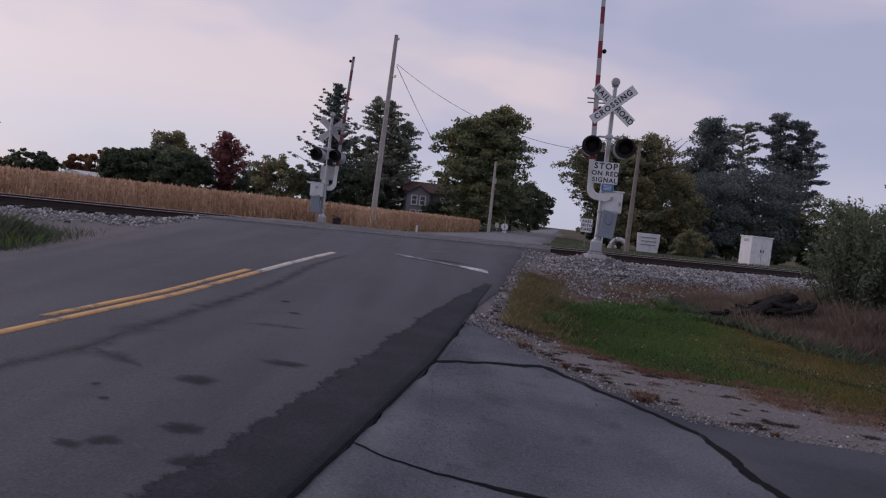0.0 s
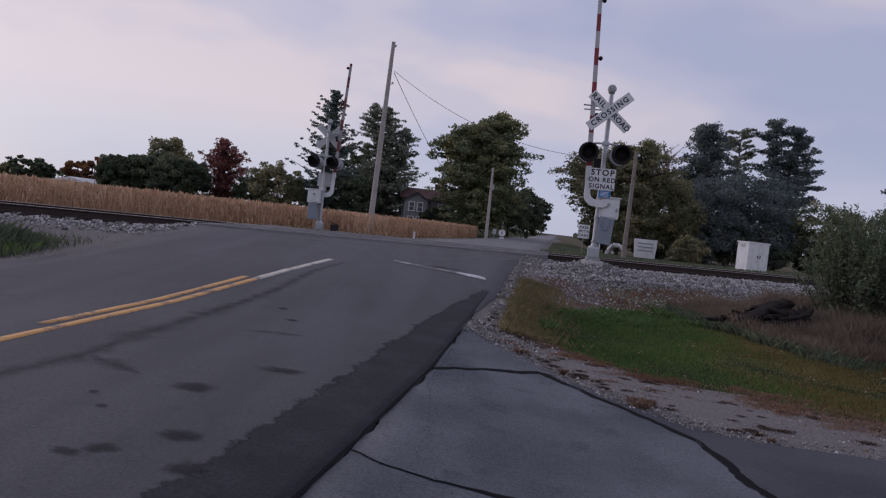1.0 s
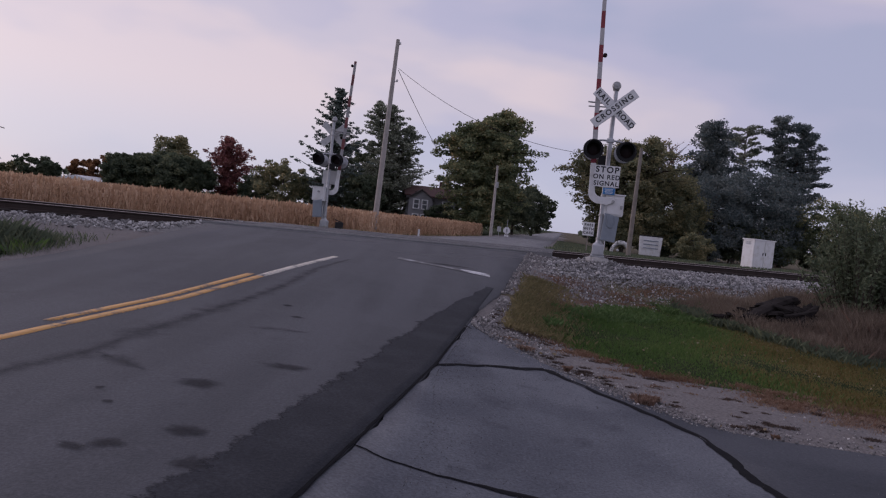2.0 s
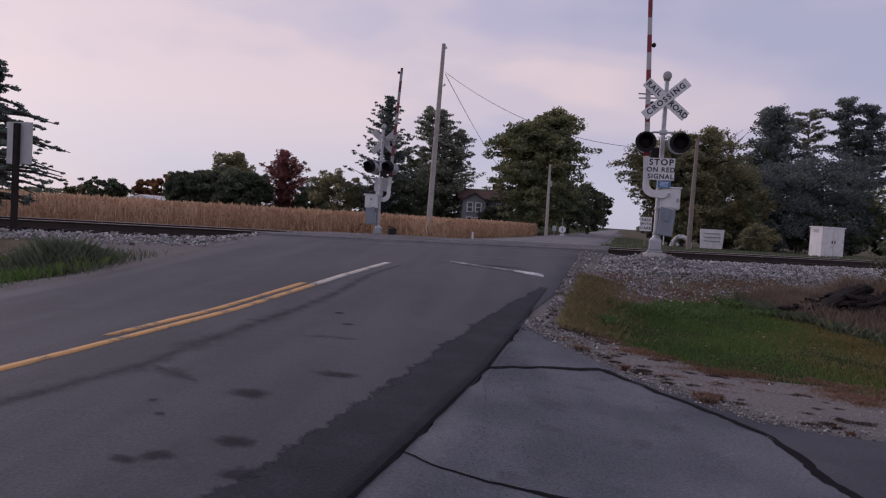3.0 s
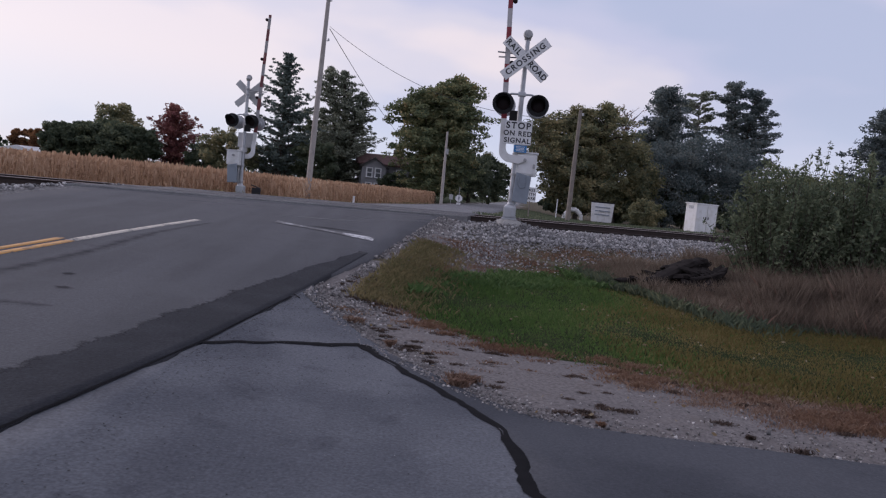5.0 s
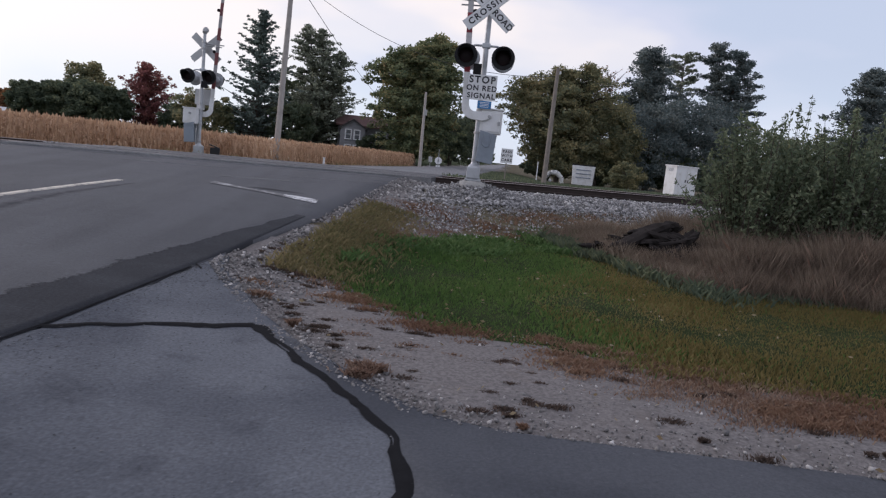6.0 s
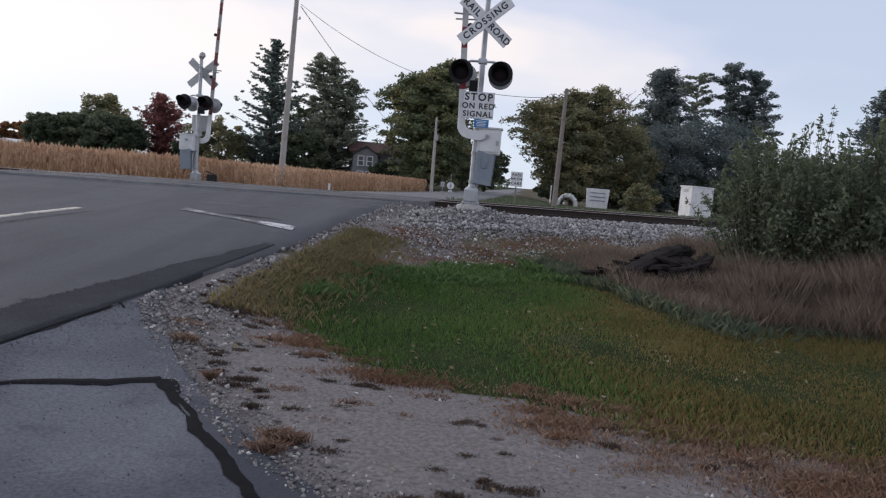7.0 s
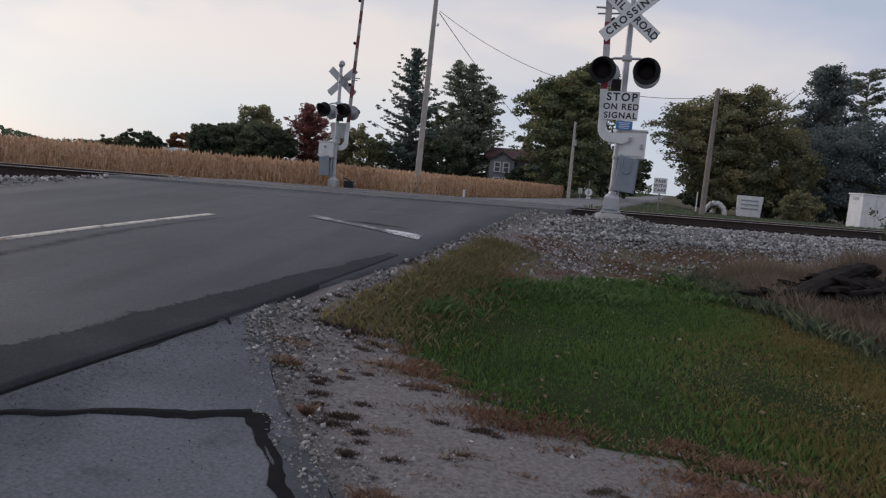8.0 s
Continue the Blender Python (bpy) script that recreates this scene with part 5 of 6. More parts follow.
def blade(owner, angle, y, words, mat_face):
    m = Matrix.Translation((0, y, 3.54)) @ Matrix.Rotation(radians(angle), 4, "Y")
    bm = box(bmesh.new(), (1.22, 0.006, 0.235), bevel=0.002)
    bmesh.ops.transform(bm, matrix=m, verts=bm.verts)
    b = part("crossbuck_blade", bm, M_SIGNBACK, owner, "white crossbuck blade with black letters")
    bm = box(bmesh.new(), (1.205, 0.003, 0.220), (0, -0.0048, 0))
    bmesh.ops.transform(bm, matrix=m, verts=bm.verts)
    part("white_face", bm, M_SIGN, b)
    for text, at, size, gap in words:
        letters(text, size, m @ Matrix.Translation((at, -0.008, 0)) @ Matrix.Rotation(radians(90), 4, "X"), M_LETTER, b, spread=gap)


def flat_sign(owner, name, w, h, x, y, z, lines, label, face=None, ink=None, post=None):
    bm = box(bmesh.new(), (w, 0.005, h), (x, y, z), 0.0018)
    p = part(name, bm, M_SIGNBACK, owner, label)
    part("sign_face", box(bmesh.new(), (w - 0.012, 0.003, h - 0.012), (x, y - 0.0045, z)), face or M_SIGN, p)
    for text, at, size, gap in lines:
        letters(text, size, Matrix.Translation((x, y - 0.008, z + at)) @ Matrix.Rotation(radians(90), 4, "X"), ink or M_LETTER, p, spread=gap)
    return p


def crossing_signal(x, y, z, rz, label, tilt, tape):
    t = thing("crossing_signal", x, y, z, rz, label, "railroad signal", "signals at the crossing")
    # foundation, base casting and mast
    bm = lathe(bmesh.new(), ((0.34, -0.40), (0.31, -0.08), (0.26, -0.02), (0.18, 0.012)), 14)
    part("foundation", bm, M_CONCRETE, t, "rough round concrete foundation")
    bm = box(bmesh.new(), (0.33, 0.33, 0.035), (0, 0, 0.03), 0.006)
    for a in (-1, 1):
        for b in (-1, 1):
            rod(bm, (a * 0.13, b * 0.13, 0.04), (a * 0.13, b * 0.13, 0.10), 0.016, seg=6)
    part("base_plate", bm, M_ALU, t)
    bm = bmesh.new()
    box(bm, (0.27, 0.27, 0.26), (0, 0, 0.18), 0.03)
    lathe(bm, ((0.13, 0.30), (0.115, 0.33), (0.075, 0.36), (0.066, 0.40)), 16)
    part("junction_box", bm, M_ALU, t, "cast aluminium junction box")
    bm = rod(bmesh.new(), (0, 0, 0.36), (0, 0, 3.98), 0.062, 0.052, 18)
    part("mast", bm, M_ALU, t, "pale aluminium pipe mast", True)
    for h in (0.45, 1.02, 1.48, 2.78, 3.50, 3.70):
        bm = lathe(bmesh.new(), ((0.060, h - 0.03), (0.075, h - 0.025), (0.075, h + 0.025), (0.060, h + 0.03)), 16)
        part("clamp", bm, M_GALV, t)
    bm = tube(bmesh.new(), [(0.09, 0.03, 0.34), (0.10, 0.03, 0.75), (0.085, 0.02, 1.05)], [0.022, 0.022, 0.022], 8)
    part("conduit", bm, M_ALU, t)
    # bell on the mast's tip
    bm = lathe(bmesh.new(), ((0.03, 3.96), (0.07, 3.99), (0.085, 4.06), (0.06, 4.10), (0.02, 4.11)), 16)
    lathe(bm, ((0.02, -0.10), (0.085, -0.09), (0.105, -0.03), (0.09, -0.02), (0.02, -0.015)), 18, "Y", (0.0, -0.02, 4.10))
    part("bell", bm, M_GALV, t, "grey warning bell", True)
    # crossbuck
    blade(t, 41, -0.165, (("RAIL", -0.37, 0.175, 1.22), ("ROAD", 0.37, 0.175, 1.10)), M_SIGN)
    blade(t, -41, -0.180, (("CROSSING", 0.0, 0.175, 1.30),), M_SIGN)
    # lamps on their arm
    bm = tube(bmesh.new(), [(-0.40, 0, 2.74), (-0.22, 0, 2.80), (0.22, 0, 2.80), (0.40, 0, 2.74)], [0.024] * 4, 8)
    box(bm, (0.17, 0.15, 0.10), (0, 0, 2.80), 0.02)
    part("lamp_arm", bm, M_ALU, t, "grey lamp crossarm with centre bracket")
    for lx in (-0.38, 0.38):
        lamp_unit(t, lx, 2.54, -1)
    for lx in (-0.36, 0.36):
        lamp_unit(t, lx, 2.56, 1)
    part("rear_lamp_bracket", box(bmesh.new(), (0.20, 0.12, 0.22), (-0.13, 0.10, 2.33), 0.02), M_BLACK, t)
    # instruction signs
    flat_sign(t, "stop_sign_plate", 0.61, 0.51, 0.0, -0.185, 1.935, (("STOP", 0.15, 0.195, 1.25), ("ON RED", -0.02, 0.150, 1.18), ("SIGNAL", -0.175, 0.150, 1.18)),
              "white plate reading stop on red signal")
    p = flat_sign(t, "emergency_plate", 0.29, 0.165, 0.09, -0.188, 1.59, (), "small blue emergency notice plate", M_BLUE)
    for k in range(4):
        part("text_bar", box(bmesh.new(), (0.20 - 0.03 * (k % 2), 0.002, 0.012), (0.09, -0.196, 1.635 - 0.030 * k)), M_SIGN, p)
    # gate mechanism: case, door, crank yoke and counterweights
    case = part("gate_mechanism", box(bmesh.new(), (0.46, 0.34, 0.50), (0.255, 0.11, 1.265), 0.035), M_WHITEBOX, t, "off-white gate mechanism case")
    part("case_door", box(bmesh.new(), (0.36, 0.02, 0.40), (0.27, -0.066, 1.26), 0.012), M_WHITEBOX, case)
    part("case_lid", box(bmesh.new(), (0.50, 0.38, 0.035), (0.26, 0.11, 1.525), 0.012), M_WHITEBOX, case)
    part("latch", box(bmesh.new(), (0.05, 0.03, 0.09), (0.43, -0.085, 1.24), 0.008), M_GALV, case)
    for side in (-0.125, 0.34):
        bm = slab(bmesh.new(), ((0.02, 0.43), (0.36, 0.39), (0.40, 1.00), (0.06, 1.08)), 0.035, side - 0.018)
        bmesh.ops.bevel(bm, geom=list(bm.edges), offset=0.008, segments=1, affect="EDGES")
        w = part("counterweight", bm, M_GREY, t, "grey-blue steel counterweight plate")
    bm = bmesh.new()
    tube(bm, [(0.13, -0.155, 1.02), (0.13, -0.155, 0.80), (0.19, -0.155, 0.74), (0.27, -0.155, 0.76), (0.29, -0.155, 0.90), (0.29, -0.155, 1.02)], [0.014] * 6, 6)
    part("handle", bm, M_GREY, t)
    outline = [(-0.38, 1.82), (-0.24, 1.80), (-0.235, 1.62)]
    outline += [(-0.235 + 0.14 * (1 - math.cos(a)), 1.62 - 0.17 * math.sin(a)) for a in np.linspace(0.2, math.pi / 2, 6)]
    outline += [(0.20, 1.46), (0.26, 1.40), (0.22, 1.32), (0.08, 1.26), (-0.12, 1.28)]
    outline += [(-0.12 - 0.26 * math.sin(a), 1.28 + 0.26 * (1 - math.cos(a))) for a in np.linspace(0.2, math.pi / 2, 6)]
    bm = slab(bmesh.new(), outline, 0.045, -0.135)
    bmesh.ops.bevel(bm, geom=[e for e in bm.edges if e.calc_face_angle(0) > 0.3], offset=0.008, segments=1, affect="EDGES")
    part("gate_yoke", bm, M_WHITEBOX, t, "curved off-white gate support arm")
    bm = rod(bmesh.new(), (0.22, -0.16, 1.36), (0.22, 0.36, 1.36), 0.035, seg=14)
    part("pivot_shaft", bm, M_GALV, t)
    # the raised gate
    lift = Matrix.Translation((-0.31, -0.112, 1.62)) @ Matrix.Rotation(radians(-tilt), 4, "Y")
    def at_gate(bm):
        bmesh.ops.transform(bm, matrix=lift, verts=bm.verts)
        return bm
    arm = part("gate_arm", at_gate(box(bmesh.new(), (0.13, 0.05, 0.72), (0, 0, 0.25), 0.01)), M_WHITEBOX, t, "raised gate arm with red and white stripes")
    z0, k = 0.60, 0
    while z0 < 4.65:
        z1 = min(z0 + 0.40, 4.70)
        w = 0.122 - 0.003 * k
        part("stripe", at_gate(box(bmesh.new(), (w, 0.032, z1 - z0), (0, 0, (z0 + z1) / 2), 0.004)), tape[k % 2], arm, ("red stripe", "white stripe")[k % 2])
        z0, k = z1, k + 1
    for h in (1.82, 3.16, 4.52):
        bm = lathe(bmesh.new(), ((0.02, 0.0), (0.05, 0.01), (0.052, 0.06), (0.03, 0.075)), 12, "Y", (0.10, -0.04, h))
        box(bm, (0.12, 0.02, 0.025), (0.05, 0.0, h))
        part("gate_lamp", at_gate(bm), M_LENS, arm, "small unlit red gate lamp")
    bm = bmesh.new()
    tube(bm, [(0, -0.02, 3.66), (-0.62, -0.16, 3.66)], [0.018, 0.018], 8)
    tube(bm, [(0, 0.03, 3.60), (-0.60, -0.02, 3.58)], [0.016, 0.016], 8)
    part("gate_catcher", bm, M_GALV, t, "grey forked gate catcher")
    return t


crossing_signal(3.46, 16.92, 0.775, -8.4, "crossing signal with crossbuck, unlit lamps and raised gate on ballast", 2.6, (M_RED, M_ARMWHITE))
crossing_signal(-4.95, 26.4, 0.47, 171.6, "crossing signal seen from behind with raised gate by the cornfield", 3.0, (M_REDSHADE, M_ARMSHADE))


# ---- poles and wires ----
def wooden_pole(x, y, height, r, mat, label, top=(0, 0), fittings=()):
    z = z_at(x, y)
    t = thing("utility_pole", x, y, z, 0, label, "utility pole")
    bm = tube(bmesh.new(), [(0, 0, -0.3), (top[0] * 0.5, top[1] * 0.5, height * 0.5), (top[0], top[1], height)], [r * 1.15, r, r * 0.72], 14)
    part("post", bm, mat, t, "", True)
    for kind, h, dx in fittings:
        f = h / height
        if kind == "insulator":
            bm = lathe(bmesh.new(), ((0.03, 0.0), (0.06, 0.02), (0.045, 0.06), (0.06, 0.09), (0.02, 0.13)), 12, "Z", (top[0] * f + dx, 0, h))
            rod(bm, (top[0] * f, 0, h), (top[0] * f + dx, 0, h), 0.02, seg=6)
            part("insulator", bm, M_WHITEBOX, t)
        if kind == "box":
            part("meter_box", box(bmesh.new(), (0.30, 0.22, 0.55), (top[0] * f + dx, -0.05, h), 0.03), M_GALV, t, "grey metal box")
    return t


wooden_pole(-4.40, 37.6, 10.75, 0.135, M_POLEPALE, "tall pale wooden utility pole at the edge of the cornfield", (0.27, 0), (("insulator", 8.55, 0.22), ("insulator", 10.5, 0.14)))
wooden_pole(8.42, 34.5, 5.35, 0.105, M_POLEWOOD, "brown wooden pole in the grass beyond the track", (0.05, 0), (("insulator", 5.1, 0.12),))
wooden_pole(3.34, 70, 7.0, 0.14, M_POLEPALE, "slim pale pole with a meter box beside the far road", (-0.05, 0), (("box", 5.1, 0.12),))


def cable(a, b, sag, r=0.018):
    a, b = Vector(a), Vector(b)
    cu = bpy.data.curves.new("cable", "CURVE")
    cu.dimensions, cu.bevel_depth, cu.bevel_resolution = "3D", r, 1
    sp = cu.splines.new("POLY")
    sp.points.add(24)
    for k, p in enumerate(sp.points):
        t = k / 24
        v = a.lerp(b, t)
        p.co = (v.x, v.y, v.z - 4 * sag * t * (1 - t), 1)
    cu.materials.append(M_WIRE)
    return tagged(new("overhead_cable", cu), "thin black cable hanging between poles", "cable", "overhead cables")


cable((-3.95, 37.6, 8.95), (8.5, 34.5, 5.35), 1.28, 0.012)
cable((-3.95, 37.6, 8.85), (-0.5, 99.0, 6.8), 0.6, 0.018)


# ---- equipment and signs beyond the track ----
def cabinet():
    t = thing("signal_cabinet", 17.1, 40.4, z_at(17.1, 40.4) + 0.02, 24.2, "white metal signal equipment cabinet beside the track", "cabinet")
    part("base", box(bmesh.new(), (1.62, 0.88, 0.14), (0, 0, 0.05), 0.01), M_CONCRETE, t, "concrete base")
    b = part("body", box(bmesh.new(), (1.55, 0.82, 1.55), (0, 0, 0.895), 0.025), M_WHITEBOX, t)
    part("roof", box(bmesh.new(), (1.64, 0.92, 0.07), (0, 0, 1.70), 0.02), M_WHITEBOX, t)
    for sx in (-0.38, 0.38):
        d = part("door", box(bmesh.new(), (0.72, 0.03, 1.42), (sx, -0.42, 0.90), 0.012), M_WHITEBOX, t)
        part("handle", box(bmesh.new(), (0.03, 0.05, 0.16), (sx * 0.25, -0.455, 0.92), 0.008), M_BLACK, d, "black door handle")
    for k in range(4):
        part("vent_slat", box(bmesh.new(), (0.02, 0.35, 0.018), (-0.785, 0, 1.42 + 0.045 * k)), M_GREY, t)


cabinet()


def post_sign(name, x, y, rz, h, w, hh, lines, label, category="sign", face=None, mid=None, post=None):
    t = thing(name, x, y, z_at(x, y), rz, label, category)
    part("post", box(bmesh.new(), (0.07, 0.045, h + 0.15), (0, 0.03, h / 2 - 0.15), 0.006), post or M_POLEWOOD, t, "thin sign post")
    flat_sign(t, "plate", w, hh, 0, -0.002, mid, lines, "", face)
    return t


post_sign("road_sign", 7.3, 39.6, -8.4, 1.85, 0.62, 0.76, (("PASS", 0.22, 0.20, 1.2), ("WITH", 0.0, 0.20, 1.2), ("CARE", -0.22, 0.20, 1.2)), "white road sign reading pass with care", mid=1.40)


def far_stop_sign():
    t = thing("stop_sign", 5.45, 78.5, z_at(5.45, 78.5), 171.6, "unpainted back of an octagonal stop sign by the far road", "sign")
    part("post", box(bmesh.new(), (0.06, 0.05, 2.1), (0, 0.03, 0.9), 0.005), M_GALV, t)
    bm = slab(bmesh.new(), [(0.40 * math.cos(radians(22.5 + 45 * k)), 0.72 + 0.40 * math.sin(radians(22.5 + 45 * k)) + 0.0) for k in range(8)], 0.006, 0.0)
    part("plate", bm, M_SIGN, t, "pale octagonal plate")
    part("lower_plate", box(bmesh.new(), (0.45, 0.006, 0.22), (0, 0.003, 0.15), 0.002), M_SIGN, t)
    part("dark_patch", box(bmesh.new(), (0.16, 0.012, 0.30), (0, 0.004, 0.72), 0.002), M_GREY, t)
    u = thing("road_sign", 4.6, 78.8, z_at(4.6, 78.8), 171.6, "small grey rectangular sign back by the far road", "sign")
    part("post", box(bmesh.new(), (0.05, 0.05, 1.3), (0, 0.03, 0.5), 0.005), M_GALV, u)
    part("plate", box(bmesh.new(), (0.40, 0.006, 0.55), (0, 0, 0.80), 0.002), M_SIGNBACK, u)


far_stop_sign()
t = thing("advance_sign", -8.85, 12.0, z_at(-8.85, 12.0), 171.6, "back of a pale sign on a dark post beside the road", "sign")
part("post", box(bmesh.new(), (0.10, 0.07, 2.25), (0.03, 0.040, 0.85), 0.006), M_TIE, t, "dark wooden post")
part("plate", box(bmesh.new(), (0.56, 0.008, 0.76), (0, 0, 1.62), 0.003), M_SIGNBACK, t)


def dumpster():
    t = thing("dumpster", 20.2, 74.5, z_at(20.2, 74.5), -12, "white metal waste container with dark lid and base", "dumpster")
    bm = slab(bmesh.new(), ((-1.02, 0.35), (1.02, 0.35), (1.14, 2.30), (-1.14, 2.30)), 1.7, -0.85)
    b = part("body", bm, M_WHITEBOX, t)
    for k in range(5):
        part("rib", box(bmesh.new(), (0.09, 0.07, 1.75), (-0.9 + 0.45 * k, -0.88, 1.3), 0.015), M_WHITEBOX, b)
    for k in range(3):
        part("writing_bar", box(bmesh.new(), (1.5, 0.02, 0.10), (0, -0.925, 1.1 + 0.38 * k)), M_GREY, b)
    part("lid", box(bmesh.new(), (2.36, 1.8, 0.10), (0, 0, 2.36), 0.03), M_BLACK, t, "dark plastic lid")
    part("skid_base", box(bmesh.new(), (1.95, 1.6, 0.35), (0, 0, 0.17), 0.03), M_RUBBER, t, "dark base")


dumpster()


def marker_post(x, y, h, label):
    t = thing("marker_post", x, y, z_at(x, y), 0, label, "post")
    part("post", box(bmesh.new(), (0.10, 0.06, h), (0, 0, h / 2), 0.01), M_WHITEBOX, t)
    part("cap", box(bmesh.new(), (0.12, 0.08, 0.05), (0, 0, h + 0.02), 0.01), M_WHITEBOX, t)


marker_post(-1.95, 37.0, 0.32, "short white marker post by the cornfield")
marker_post(15.35, 74.0, 2.0, "thin white post beyond the track")
t = thing("track_box", -4.35, 26.2, z_at(-4.35, 26.2), 10, "small black box with open lid beside the signal", "box")
part("body", box(bmesh.new(), (0.30, 0.26, 0.30), (0, 0, 0.15), 0.02), M_BLACK, t)
part("lid", box(bmesh.new(), (0.32, 0.28, 0.03), (-0.03, 0.02, 0.34), 0.01, Matrix.Rotation(radians(18), 4, "Y")), M_BLACK, t)


def white_arch():
    """An unidentified white rounded object, built as an arch mottled with black."""
    t = thing("white_arch_object", 17.1, 74.0, z_at(17.1, 74.0), 0, "unidentified white rounded object mottled with black beyond the track", "ornament")
    rng = np.random.default_rng(77)
    bm = bmesh.new()
    tube(bm, [(-1.05, 0, 0.05), (-0.85, 0, 0.75), (-0.35, 0, 1.3), (0.3, 0, 1.3), (0.8, 0, 0.85), (0.95, 0, 0.05)], [0.16, 0.20, 0.24, 0.25, 0.23, 0.16], 10)
    part("arch", bm, M_MOTTLED, t, "", True)
    bm = lathe(bmesh.new(), ((0.05, 0.35), (0.16, 0.42), (0.18, 0.55), (0.06, 0.66)), 10, "Z", (-0.35, -0.1, 0))
    part("knob", bm, M_MOTTLED, t, "", True)


white_arch()
# an unidentified small white thing behind the rail, shaped as a low mound
t = thing("white_mound", 20.9, 68.0, z_at(20.9, 68.0), 0, "low white mound in the grass", "stone")
bm = bmesh.new()
bmesh.ops.create_icosphere(bm, subdivisions=2, radius=1.0)
for v in bm.verts:
    v.co = Vector((v.co.x * 0.45, v.co.y * 0.3, max(v.co.z, -0.1) * 0.20)) * (1 + 0.2 * noise.noise(v.co * 1.5))
part("stone", bm, M_SIGN, t, "", True)


# ---- the pile of old ties in the dry grass ----
def tie_pile():
    """Rotten ties heaped in the grass: broken beams with splintered, uneven ends."""
    rng = np.random.default_rng(61)
    kinds = []
    for k, (length, w, h) in enumerate(((1.1, 0.20, 0.14), (0.8, 0.17, 0.11), (0.6, 0.13, 0.08), (0.45, 0.08, 0.05))):
        bm, rows, n = bmesh.new(), [], 11
        for i in range(n):
            f = i / (n - 1)
            end = min(1.0, 0.82 + 2.0 * min(f, 1 - f))
            row = []
            for c in range(8):
                a = 2 * math.pi * (c + 0.5) / 8
                px, pz = max(-1, min(1, 1.25 * math.cos(a))), max(-1, min(1, 1.25 * math.sin(a)))
                rough = 1 + 0.5 * noise.noise((f * 6 + k * 7, c * 1.7, 3.0))
                jag = rng.uniform(-0.10, 0.10) if i in (0, n - 1) else 0.0
                row.append(bm.verts.new(((f - 0.5) * length + jag, px * w / 2 * rough * end, pz * h / 2 * rough * end + 0.03 * math.sin(f * 3 + k))))
            rows.append(row)
        for lo, hi in zip(rows, rows[1:]):
            for c in range(8):
                bm.faces.new((lo[c], lo[(c + 1) % 8], hi[(c + 1) % 8], hi[c]))
        bm.faces.new(rows[0])
        bm.faces.new(rows[-1])
        bmesh.ops.recalc_face_normals(bm, faces=bm.faces)
        kinds.append(to_mesh(bm, "old_tie", M_TIE))
    def lay(x, y, lift, tilt, up, turn, k, label):
        ob = new("old_tie", kinds[k])
        ob.matrix_world = pose(x, y, z_at(x, y) + lift, tilt, up, turn)
        tagged(ob, label, "railway tie", "discarded ties")
    for x, y, lift, up, turn, k in ((5.72, 12.60, 0.38, -22, 24, 0), (6.05, 12.95, 0.48, -10, 34, 0), (6.45, 12.8, 0.36, 14, 12, 1), (6.75, 12.95, 0.30, 20, 6, 1), (6.25, 12.7, 0.38, 10, 16, 1), (5.85, 12.7, 0.40, -16, 14, 1)):
        lay(x, y, lift, 18, up, turn, k, "splintered dark railway tie leaning on a pile")
    for k in range(52):
        x, y = 6.15 + rng.normal() * 0.46, 12.85 + rng.normal() * 0.26
        heap = math.exp(-((x - 6.15) / 0.7) ** 2)
        lay(x, y, 0.02 + 0.44 * heap * rng.uniform(0.1, 1.0), rng.uniform(-40, 40), rng.uniform(-32, 18), rng.uniform(-15, 60), (1, 2, 2, 3, 3)[k % 5],
            "rotting dark railway tie thrown on a pile in dry grass")


tie_pile()


